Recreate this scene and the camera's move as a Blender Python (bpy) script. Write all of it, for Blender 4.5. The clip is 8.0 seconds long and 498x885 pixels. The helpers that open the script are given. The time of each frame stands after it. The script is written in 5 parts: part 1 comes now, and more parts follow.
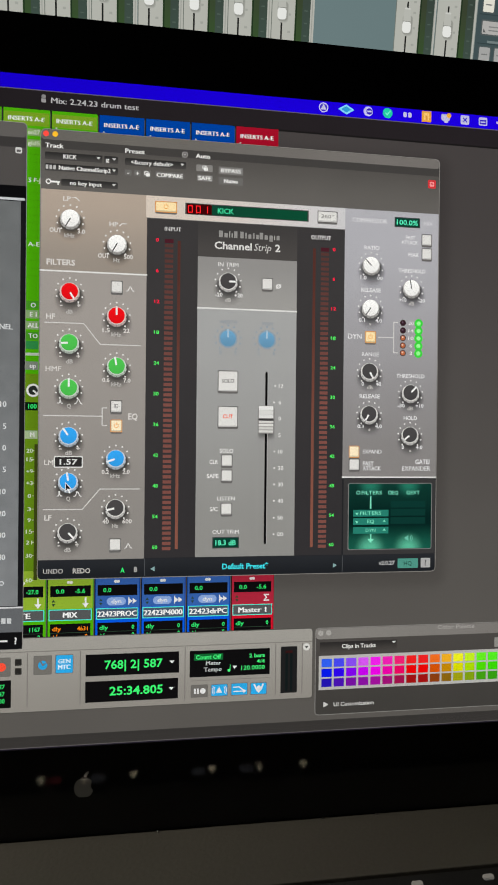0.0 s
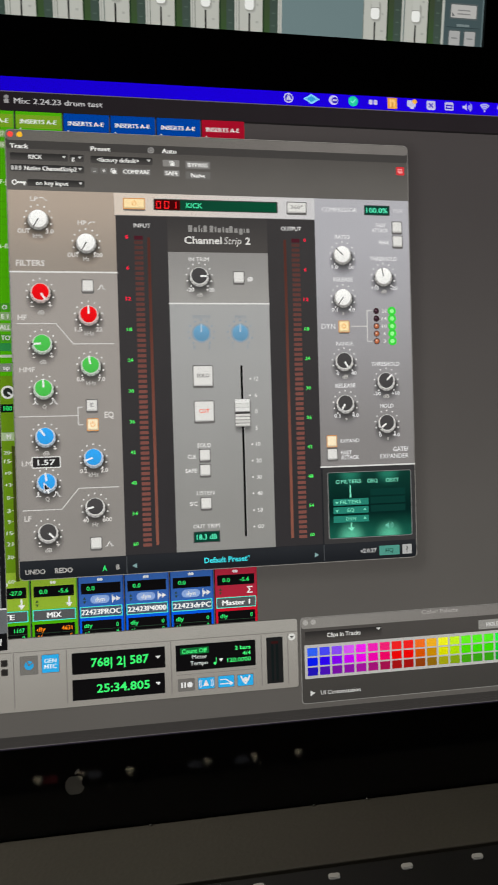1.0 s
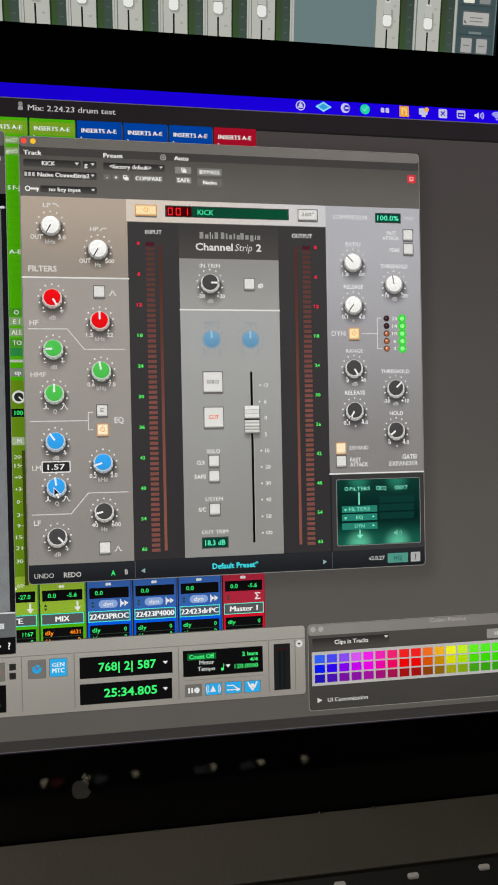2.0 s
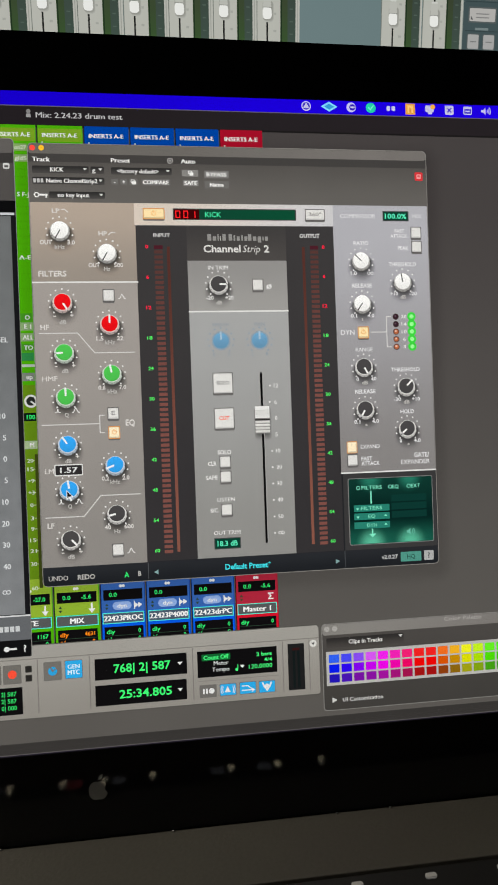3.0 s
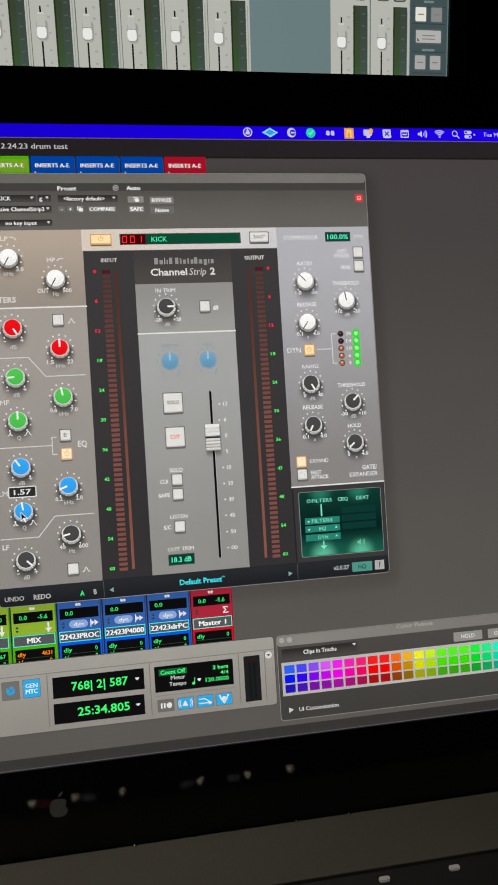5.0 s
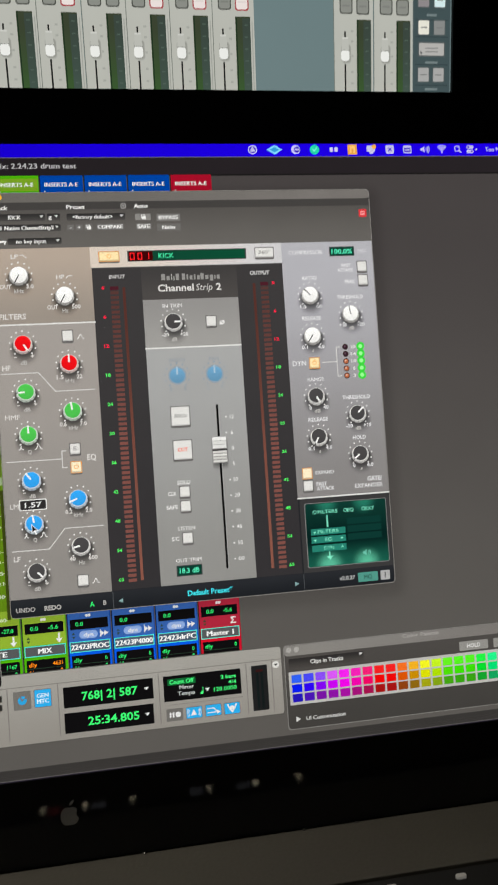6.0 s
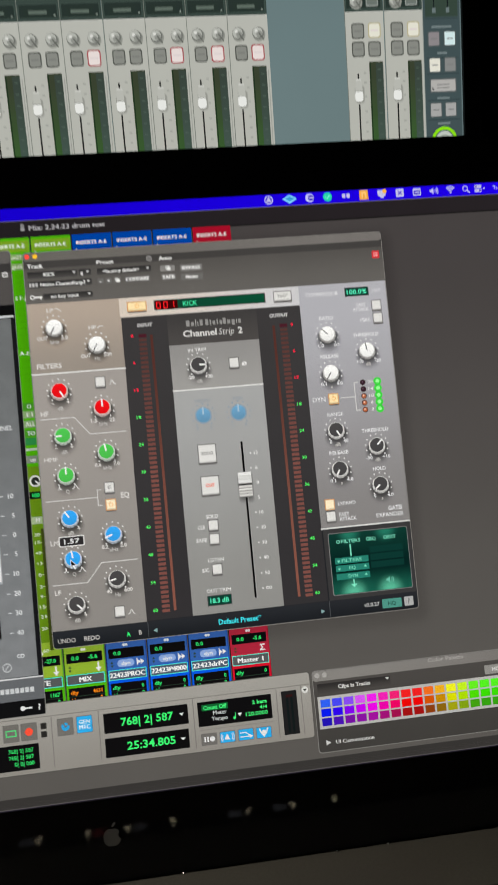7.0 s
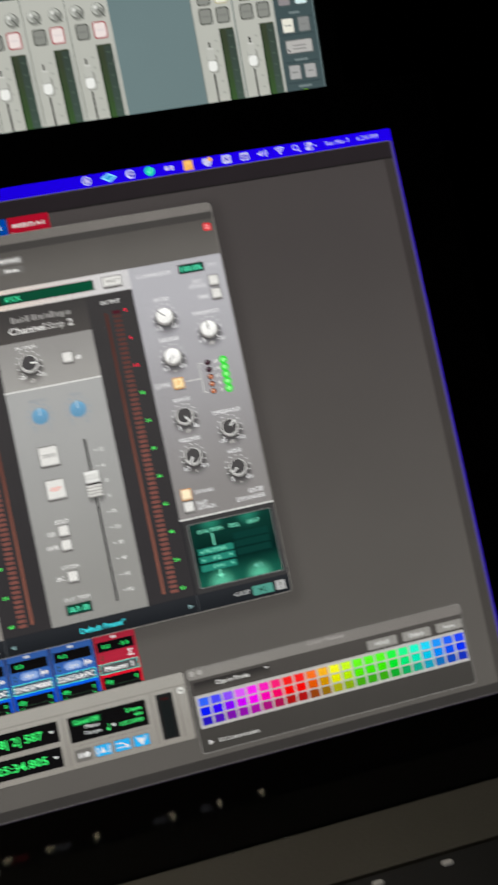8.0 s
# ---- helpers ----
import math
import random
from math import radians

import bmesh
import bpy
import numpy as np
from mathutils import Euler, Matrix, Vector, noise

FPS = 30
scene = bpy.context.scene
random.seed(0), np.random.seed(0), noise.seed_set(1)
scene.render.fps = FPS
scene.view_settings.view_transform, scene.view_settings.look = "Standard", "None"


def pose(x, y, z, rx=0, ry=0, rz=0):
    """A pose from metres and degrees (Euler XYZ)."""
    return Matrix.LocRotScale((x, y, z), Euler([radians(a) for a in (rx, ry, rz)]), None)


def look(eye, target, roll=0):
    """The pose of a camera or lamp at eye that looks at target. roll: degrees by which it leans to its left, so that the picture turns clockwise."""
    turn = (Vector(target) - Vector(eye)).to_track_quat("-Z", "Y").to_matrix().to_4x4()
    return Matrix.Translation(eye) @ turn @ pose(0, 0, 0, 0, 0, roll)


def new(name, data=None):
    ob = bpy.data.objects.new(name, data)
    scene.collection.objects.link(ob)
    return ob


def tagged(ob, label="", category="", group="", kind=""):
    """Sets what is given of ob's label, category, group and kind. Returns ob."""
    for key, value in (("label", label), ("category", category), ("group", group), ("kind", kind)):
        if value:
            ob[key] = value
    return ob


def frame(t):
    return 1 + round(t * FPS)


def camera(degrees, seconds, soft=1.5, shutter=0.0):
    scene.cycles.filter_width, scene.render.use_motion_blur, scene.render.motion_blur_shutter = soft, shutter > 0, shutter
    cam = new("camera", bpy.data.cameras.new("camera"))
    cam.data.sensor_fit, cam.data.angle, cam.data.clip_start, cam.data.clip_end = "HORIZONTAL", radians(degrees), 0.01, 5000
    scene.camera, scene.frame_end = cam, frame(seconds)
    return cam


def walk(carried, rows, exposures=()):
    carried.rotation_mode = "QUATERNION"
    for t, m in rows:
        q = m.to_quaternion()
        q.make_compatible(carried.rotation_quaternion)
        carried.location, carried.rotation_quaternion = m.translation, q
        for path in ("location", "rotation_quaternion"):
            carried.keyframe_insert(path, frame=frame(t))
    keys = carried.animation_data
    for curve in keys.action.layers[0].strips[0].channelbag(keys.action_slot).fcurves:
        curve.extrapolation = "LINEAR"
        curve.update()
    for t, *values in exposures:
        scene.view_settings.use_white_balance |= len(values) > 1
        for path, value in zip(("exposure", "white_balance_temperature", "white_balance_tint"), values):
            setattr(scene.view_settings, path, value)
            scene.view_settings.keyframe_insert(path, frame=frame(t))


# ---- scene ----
import colorsys
# ---------------------------------------------------------------- camera
cam = camera(39.9, 8.0, soft=1.8, shutter=0.4)
ROWS = [
    (0, (0.0257, -0.3520, 0.9996), (0.0732, -0.0558, 0.9981), 0.58),
    (0.1, (0.0273, -0.3528, 0.9988), (0.0730, -0.0563, 0.9981), 0.25),
    (0.2, (0.0306, -0.3533, 1.0007), (0.0734, -0.0564, 0.9986), 0.16),
    (0.4, (0.0356, -0.3494, 0.9989), (0.0842, -0.0534, 0.9958), -1.11),
    (0.5, (0.0358, -0.3498, 0.9992), (0.0849, -0.0538, 0.9955), -1.69),
    (0.7, (0.0356, -0.3472, 0.9982), (0.0839, -0.0512, 0.9926), -1.93),
    (0.9, (0.0363, -0.3512, 1.0010), (0.0875, -0.0556, 0.9943), -1.75),
    (1, (0.0351, -0.3546, 0.9998), (0.0842, -0.0587, 0.9951), -1.60),
    (1.2, (0.0326, -0.3504, 0.9969), (0.0795, -0.0541, 0.9931), -0.98),
    (2.3, (0.0344, -0.3572, 1.0024), (0.0791, -0.0606, 1.0001), -1.31),
    (2.4, (0.0339, -0.3576, 1.0022), (0.0770, -0.0607, 1.0002), -1.50),
    (2.5, (0.0334, -0.3573, 1.0022), (0.0754, -0.0602, 1.0002), -1.55),
    (2.7, (0.0342, -0.3573, 1.0012), (0.0782, -0.0606, 0.9999), -1.68),
    (3, (0.0359, -0.3560, 1.0004), (0.0756, -0.0587, 0.9984), -1.99),
    (3.2, (0.0416, -0.3585, 1.0024), (0.0822, -0.0613, 0.9995), -1.99),
    (3.4, (0.0442, -0.3542, 0.9992), (0.0856, -0.0570, 0.9971), -2.61),
    (3.5, (0.0436, -0.3536, 0.9995), (0.0802, -0.0559, 0.9953), -2.89),
    (3.9, (0.0476, -0.3571, 1.0006), (0.0862, -0.0596, 0.9972), -2.39),
    (4, (0.0479, -0.3583, 1.0012), (0.0900, -0.0613, 0.9979), -2.44),
    (4.2, (0.0501, -0.3617, 0.9996), (0.0906, -0.0644, 1.0006), -2.36),
    (4.4, (0.0535, -0.3612, 1.0017), (0.0998, -0.0648, 1.0011), -2.45),
    (4.5, (0.0549, -0.3620, 1.0032), (0.1026, -0.0658, 1.0018), -2.80),
    (4.6, (0.0548, -0.3644, 1.0038), (0.1016, -0.0680, 1.0032), -3.03),
    (4.7, (0.0538, -0.3653, 1.0033), (0.1005, -0.0690, 1.0040), -3.16),
    (5.8, (0.0524, -0.3722, 1.0070), (0.0961, -0.0754, 1.0096), -4.20),
    (5.9, (0.0528, -0.3719, 1.0082), (0.0950, -0.0749, 1.0110), -3.90),
    (6, (0.0533, -0.3729, 1.0074), (0.0963, -0.0761, 1.0116), -3.79),
    (6.1, (0.0551, -0.3750, 1.0076), (0.0995, -0.0784, 1.0140), -3.88),
    (6.3, (0.0569, -0.3757, 1.0090), (0.0963, -0.0783, 1.0152), -3.83),
    (6.4, (0.0606, -0.3781, 1.0100), (0.0995, -0.0807, 1.0170), -3.92),
    (6.5, (0.0627, -0.3799, 1.0110), (0.1034, -0.0828, 1.0187), -4.25),
    (6.7, (0.0622, -0.3818, 1.0131), (0.0991, -0.0842, 1.0210), -4.90),
    (6.9, (0.0584, -0.3864, 1.0152), (0.0886, -0.0881, 1.0252), -5.12),
    (7, (0.0585, -0.3934, 1.0160), (0.0864, -0.0950, 1.0293), -5.32),
    (7.1, (0.0643, -0.4000, 1.0161), (0.0899, -0.1017, 1.0345), -5.60),
    (7.2, (0.0828, -0.3988, 1.0121), (0.1031, -0.1006, 1.0381), -6.55),
    (7.4, (0.1063, -0.3960, 1.0133), (0.1315, -0.0979, 1.0361), -10.15),
    (7.5, (0.1110, -0.3936, 1.0135), (0.1386, -0.0955, 1.0337), -10.97),
    (7.6, (0.1124, -0.3927, 1.0101), (0.1424, -0.0949, 1.0301), -11.27),
    (7.8, (0.1130, -0.3868, 1.0097), (0.1449, -0.0889, 1.0243), -11.79),
    (7.9, (0.1206, -0.3824, 1.0068), (0.1542, -0.0845, 1.0185), -11.96),
    (8, (0.1323, -0.3805, 1.0049), (0.1686, -0.0828, 1.0124), -11.96),
]
walk(cam, [(t, look(eye, aim, lean)) for t, eye, aim, lean in ROWS],
     exposures=[(0.0, 0.0), (1.0, 0.03), (4.7, 0.03), (5.8, 0.10), (6.5, 0.08), (7.0, 0.04), (7.5, 0.04), (8.0, 0.14)])

# ---------------------------------------------------------------- world and light
world = bpy.data.worlds.new("room_dark")
world.use_nodes = True
world.node_tree.nodes["Background"].inputs[0].default_value = (0.5, 0.55, 0.65, 1)
world.node_tree.nodes["Background"].inputs[1].default_value = 0.0
scene.world = world
scene.view_settings.exposure = 0.0
FILL_WATTS = 5.5


# ---------------------------------------------------------------- materials
def lin(c):
    """Linear colour from display values of 0 to 255."""
    return tuple((v / 255 / 12.92) if v <= 10.3 else ((v / 255 + 0.055) / 1.055) ** 2.4 for v in c[:3]) + (1.0,)


def fresh(name):
    m = bpy.data.materials.new(name)
    m.use_nodes = True
    nt = m.node_tree
    nt.nodes.clear()
    out = nt.nodes.new("ShaderNodeOutputMaterial")
    return m, nt, out


DISPLAY = {"level": 1.32, "gain": 1.0}     # contrast and brightness to which the display being drawn is set


def glow(name, rgb, to=None, axis=2, uneven=0.10, scale=45.0, mid=None):
    """A lit patch of a display. With to, its colour runs from rgb (low end) to to (high end) along an axis of the patch."""
    m, nt, out = fresh(name)
    em = nt.nodes.new("ShaderNodeEmission")
    co = nt.nodes.new("ShaderNodeTexCoord")
    if to:
        sep = nt.nodes.new("ShaderNodeSeparateXYZ")
        ramp = nt.nodes.new("ShaderNodeValToRGB")
        ramp.color_ramp.elements[0].color = lin(rgb)
        ramp.color_ramp.elements[1].color = lin(to)
        ramp.color_ramp.interpolation = "EASE"
        if mid:
            ramp.color_ramp.elements.new(mid[0]).color = lin(mid[1])
        nt.links.new(co.outputs["Generated"], sep.inputs[0])
        nt.links.new(sep.outputs[axis], ramp.inputs[0])
        base = ramp.outputs[0]
    else:
        val = nt.nodes.new("ShaderNodeRGB")
        val.outputs[0].default_value = lin(rgb)
        base = val.outputs[0]
    tex = nt.nodes.new("ShaderNodeTexNoise")
    tex.inputs["Scale"].default_value = scale
    tex.inputs["Detail"].default_value = 4.0
    nt.links.new(co.outputs["Object"], tex.inputs["Vector"])
    bright = sum(lin(rgb)[i] * (0.3, 0.6, 0.1)[i] for i in range(3))
    level = DISPLAY["gain"] * (1 + (DISPLAY["level"] - 1) * 1.1 * max(0.0, 1 - (bright / 0.75) ** 1.5))
    amount = nt.nodes.new("ShaderNodeMapRange")
    amount.inputs["To Min"].default_value = level * (1.0 - uneven)
    amount.inputs["To Max"].default_value = level * (1.0 + uneven)
    nt.links.new(tex.outputs["Fac"], amount.inputs["Value"])
    nt.links.new(amount.outputs[0], em.inputs["Strength"])
    nt.links.new(base, em.inputs["Color"])
    nt.links.new(em.outputs[0], out.inputs[0])
    return m


GLOWS = {}


def G(r, g, b):
    """The plain display colour r, g, b, made once."""
    key = (r, g, b, DISPLAY["level"], DISPLAY["gain"])
    if key not in GLOWS:
        GLOWS[key] = glow(f"display_{r}_{g}_{b}", (r, g, b), uneven=0.05)
    return GLOWS[key]


def swatch_glow():
    m, nt, out = fresh("display_swatch")
    em = nt.nodes.new("ShaderNodeEmission")
    em.inputs["Strength"].default_value = 1.12
    info = nt.nodes.new("ShaderNodeObjectInfo")
    nt.links.new(info.outputs["Color"], em.inputs["Color"])
    nt.links.new(em.outputs[0], out.inputs[0])
    return m


def solid(name, rgb, rough=0.5, metal=0.0, grain=0.0, scale=60.0, bump=0.0, wear=0.15, spec=0.5):
    """A real surface: base colour with variation at two scales, roughness and fine relief."""
    m, nt, out = fresh(name)
    b = nt.nodes.new("ShaderNodeBsdfPrincipled")
    co = nt.nodes.new("ShaderNodeTexCoord")
    fine = nt.nodes.new("ShaderNodeTexNoise")
    fine.inputs["Scale"].default_value = scale * 12
    fine.inputs["Detail"].default_value = 3
    broad = nt.nodes.new("ShaderNodeTexNoise")
    broad.inputs["Scale"].default_value = scale * 0.25
    broad.inputs["Detail"].default_value = 5
    for tex in (fine, broad):
        nt.links.new(co.outputs["Object"], tex.inputs["Vector"])
    mix = nt.nodes.new("ShaderNodeMix")
    mix.data_type = "RGBA"
    mix.inputs[6].default_value = tuple(c * (1 - wear) for c in rgb) + (1,)
    mix.inputs[7].default_value = tuple(min(1, c * (1 + wear)) for c in rgb) + (1,)
    nt.links.new(broad.outputs["Fac"], mix.inputs[0])
    dots = nt.nodes.new("ShaderNodeMix")
    dots.data_type = "RGBA"
    dots.blend_type = "MULTIPLY"
    dots.inputs[0].default_value = grain
    nt.links.new(mix.outputs[2], dots.inputs[6])
    nt.links.new(fine.outputs["Fac"], dots.inputs[7])
    nt.links.new(dots.outputs[2], b.inputs["Base Color"])
    rr = nt.nodes.new("ShaderNodeMapRange")
    rr.inputs["To Min"].default_value = max(0.02, rough - 0.08)
    rr.inputs["To Max"].default_value = min(1.0, rough + 0.08)
    nt.links.new(broad.outputs["Fac"], rr.inputs["Value"])
    nt.links.new(rr.outputs[0], b.inputs["Roughness"])
    b.inputs["Metallic"].default_value = metal
    b.inputs["Specular IOR Level"].default_value = spec
    if bump:
        bp = nt.nodes.new("ShaderNodeBump")
        bp.inputs["Strength"].default_value = bump
        bp.inputs["Distance"].default_value = 0.0005
        nt.links.new(fine.outputs["Fac"], bp.inputs["Height"])
        nt.links.new(bp.outputs[0], b.inputs["Normal"])
    nt.links.new(b.outputs[0], out.inputs[0])
    return m


def pane_glass():
    m, nt, out = fresh("cover_glass")
    fr = nt.nodes.new("ShaderNodeFresnel")
    fr.inputs["IOR"].default_value = 1.38
    clear = nt.nodes.new("ShaderNodeBsdfTransparent")
    gloss = nt.nodes.new("ShaderNodeBsdfGlossy")
    gloss.inputs["Roughness"].default_value = 0.015
    mix = nt.nodes.new("ShaderNodeMixShader")
    nt.links.new(fr.outputs[0], mix.inputs[0])
    nt.links.new(clear.outputs[0], mix.inputs[1])
    nt.links.new(gloss.outputs[0], mix.inputs[2])
    nt.links.new(mix.outputs[0], out.inputs[0])
    return m


GLASS = pane_glass()
BEZEL = solid("black_bezel_print", (0.005, 0.005, 0.0056), 0.6, spec=0.0)
MATTE_BLACK = solid("matte_black_plastic", (0.009, 0.009, 0.010), 0.55, bump=0.2, spec=0.2)
ALUMINIUM = solid("brushed_aluminium", (0.55, 0.55, 0.56), 0.35, 1.0, scale=90, bump=0.15)
LOGO_METAL = solid("logo_silver", (0.41, 0.41, 0.39), 0.45, 0.5, scale=200)
LEDGE_PAINT = solid("grey_brown_painted_steel", (0.105, 0.098, 0.082), 0.55, 0.0, grain=0.25, scale=40, bump=0.35, wear=0.2)
PANEL_BLACK = solid("black_console_panel", (0.012, 0.0115, 0.0115), 0.55, 0.0, grain=0.2, scale=60, bump=0.08)
INDICATOR = glow("indicator_light", (255, 240, 205), uneven=0.2, scale=400)
INDICATOR.node_tree.nodes["Map Range"].inputs["To Min"].default_value = 1.0
INDICATOR.node_tree.nodes["Map Range"].inputs["To Max"].default_value = 1.8
STEEL = solid("bright_steel", (0.8, 0.8, 0.8), 0.25, 1.0, scale=200)
DESK_WOOD = solid("dark_desk_laminate", (0.05, 0.04, 0.032), 0.5, grain=0.4, scale=20, bump=0.2)
WALL_PAINT = solid("charcoal_wall_paint", (0.012, 0.012, 0.014), 0.9, scale=8, bump=0.3)
CEILING_PAINT = solid("dark_ceiling_paint", (0.03, 0.03, 0.032), 0.9, scale=8, bump=0.2)
CARPET = solid("dark_carpet", (0.02, 0.019, 0.018), 0.95, grain=0.6, scale=60, bump=0.6)


# ---------------------------------------------------------------- mesh helpers
def mesh_from(name, bm, mats):
    me = bpy.data.meshes.new(name)
    bm.to_mesh(me)
    bm.free()
    for m in mats if isinstance(mats, (list, tuple)) else [mats]:
        me.materials.append(m)
    return me


def part(name, bm, material, parent, label="", at=(0, 0, 0)):
    """One mesh object under a thing or a part."""
    ob = new(name, bm if isinstance(bm, bpy.types.Mesh) else mesh_from(name, bm, material))
    ob.parent = parent
    ob.location = at
    if label:
        tagged(ob, label=label)
    return ob


def box(x0, y0, z0, x1, y1, z1, bevel=0.0, segments=2):
    bm = bmesh.new()
    bmesh.ops.create_cube(bm, size=1)
    for v in bm.verts:
        v.co = Vector(((x0 + x1) / 2 + v.co.x * (x1 - x0), (y0 + y1) / 2 + v.co.y * (y1 - y0), (z0 + z1) / 2 + v.co.z * (z1 - z0)))
    if bevel:
        bmesh.ops.bevel(bm, geom=list(bm.edges), offset=bevel, segments=segments, affect="EDGES", profile=0.5)
    return bm


def round_outline(x0, z0, x1, z1, r, n=5):
    """Corners of a rounded rectangle, anticlockwise as seen from the front."""
    r = min(r, abs(x1 - x0) / 2, abs(z1 - z0) / 2)
    if r <= 0:
        return [(x0, z0), (x1, z0), (x1, z1), (x0, z1)]
    pts = []
    for cx, cz, a0 in ((x1 - r, z0 + r, -90), (x1 - r, z1 - r, 0), (x0 + r, z1 - r, 90), (x0 + r, z0 + r, 180)):
        for i in range(n + 1):
            a = radians(a0 + 90 * i / n)
            pts.append((cx + r * math.cos(a), cz + r * math.sin(a)))
    return pts


def slab(outline, y0, y1):
    """A plate of a given outline in x and z, from y0 (front) to y1 (back)."""
    bm = bmesh.new()
    front = [bm.verts.new((x, y0, z)) for x, z in outline]
    back = [bm.verts.new((x, y1, z)) for x, z in outline]
    bm.faces.new(front)
    bm.faces.new(back[::-1])
    n = len(outline)
    for i in range(n):
        bm.faces.new((front[i], back[i], back[(i + 1) % n], front[(i + 1) % n]))
    bmesh.ops.recalc_face_normals(bm, faces=bm.faces)
    return bm


LETTERS = {}


def letters(s, heavy=0.0):
    """Vertices and faces of a line of writing in the built-in font, with a cap height of 1 and centred."""
    key = (s, heavy)
    if key not in LETTERS:
        cu = bpy.data.curves.new("line_of_writing", "FONT")
        cu.body, cu.size, cu.resolution_u, cu.offset = s, 1.0, 2, heavy
        ob = bpy.data.objects.new("line_of_writing", cu)
        me = bpy.data.meshes.new_from_object(ob)
        v = np.array([tuple(p.co)[:2] for p in me.vertices]) if len(me.vertices) else np.zeros((0, 2))
        f = [tuple(p.vertices) for p in me.polygons]
        bpy.data.objects.remove(ob)
        bpy.data.curves.remove(cu)
        bpy.data.meshes.remove(me)
        if len(v):
            v = v / 0.69
            v[:, 0] -= (v[:, 0].max() + v[:, 0].min()) / 2
            v[:, 1] -= 0.5
        LETTERS[key] = (v, f)
    return LETTERS[key]


S = 0.0226          # metres in one layout unit of the displays
LAYER = 0.00002     # one drawn layer over another


class Art:
    """Flat drawing of a display, in layout units x (right) and z (up), about an origin, with layers towards the viewer."""

    def __init__(self, ox=0.0, oz=0.0, base=0):
        self.ox, self.oz, self.base = ox, oz, base
        self.v, self.f, self.k, self.mats = [], [], [], []

    def slot(self, mat):
        if mat not in self.mats:
            self.mats.append(mat)
        return self.mats.index(mat)

    def poly(self, pts, mat, n=0):
        i = len(self.v)
        y = -(self.base + n) * LAYER
        self.v += [((x - self.ox) * S, y, (z - self.oz) * S) for x, z in pts]
        self.f.append(tuple(range(i, i + len(pts))))
        self.k.append(self.slot(mat))
        return self

    def rect(self, x0, z0, x1, z1, mat, n=0, r=0.0):
        return self.poly(round_outline(min(x0, x1), min(z0, z1), max(x0, x1), max(z0, z1), r), mat, n)

    def edge(self, x0, z0, x1, z1, w, mat, n=0):
        self.rect(x0, z0, x1, z0 + w, mat, n).rect(x0, z1 - w, x1, z1, mat, n)
        return self.rect(x0, z0 + w, x0 + w, z1 - w, mat, n).rect(x1 - w, z0 + w, x1, z1 - w, mat, n)

    def disc(self, x, z, r, mat, n=0, sides=28, a0=0.0, a1=360.0):
        return self.poly([(x + r * math.cos(radians(a0 + (a1 - a0) * i / sides)), z + r * math.sin(radians(a0 + (a1 - a0) * i / sides))) for i in range(sides if a1 - a0 >= 360 else sides + 1)], mat, n)

    def ring(self, x, z, r0, r1, mat, n=0, sides=28, a0=0.0, a1=360.0):
        for i in range(sides):
            a, b = radians(a0 + (a1 - a0) * i / sides), radians(a0 + (a1 - a0) * (i + 1) / sides)
            self.poly([(x + r0 * math.cos(a), z + r0 * math.sin(a)), (x + r1 * math.cos(a), z + r1 * math.sin(a)), (x + r1 * math.cos(b), z + r1 * math.sin(b)), (x + r0 * math.cos(b), z + r0 * math.sin(b))], mat, n)
        return self

    def line(self, pts, w, mat, n=0):
        for (ax, az), (bx, bz) in zip(pts, pts[1:]):
            d = Vector((bx - ax, bz - az))
            if d.length < 1e-6:
                continue
            d.normalize()
            px, pz = -d.y * w / 2, d.x * w / 2
            ex, ez = d.x * w / 2, d.y * w / 2
            self.poly([(ax - px - ex, az - pz - ez), (bx - px + ex, bz - pz + ez), (bx + px + ex, bz + pz + ez), (ax + px - ex, az + pz - ez)], mat, n)
        return self

    def text(self, s, x, z, h, mat, n=0, w=None, heavy=0.0, align="c", lean=0.0):
        twice = heavy > 0.03 or heavy > 0 and any(c in s for c in "MmWwN")
        v, f = letters(s, 0.0 if twice else heavy)
        if not len(v):
            return self
        wide = (v[:, 0].max() - v[:, 0].min()) * h
        sx = (w / wide if w else 0.95)
        shift = {"c": 0, "l": wide * sx / 2, "r": -wide * sx / 2}[align]
        i, y, k = len(self.v), -(self.base + n) * LAYER, self.slot(mat)
        for c, move in enumerate((-heavy * 0.8, heavy * 0.8) if twice else (0.0,)):
            i = len(self.v)
            self.v += [((x + shift + (p[0] * sx + move) * h + p[1] * h * lean - self.ox) * S, y - 0.3 * c * LAYER, (z + p[1] * h - self.oz) * S) for p in v]
            self.f += [tuple(i + q for q in face) for face in f]
            self.k += [k] * len(f)
        return self

    def mesh(self, name):
        me = bpy.data.meshes.new(name)
        me.from_pydata(self.v, [], self.f)
        for m in self.mats:
            me.materials.append(m)
        me.polygons.foreach_set("material_index", self.k)
        me.update()
        return me

    def put(self, name, parent, origin=(0.0, 0.0), label=""):
        """Hangs the drawing under parent, whose own origin in layout units is given."""
        return part(name, self.mesh(name), None, parent, label, at=((self.ox - origin[0]) * S, 0, (self.oz - origin[1]) * S))


# ---------------------------------------------------------------- room
def structure(name, bm, mat, label=""):
    return tagged(new(name, mesh_from(name, bm, mat)), label=label, category=name.split("_")[0], kind="structure")


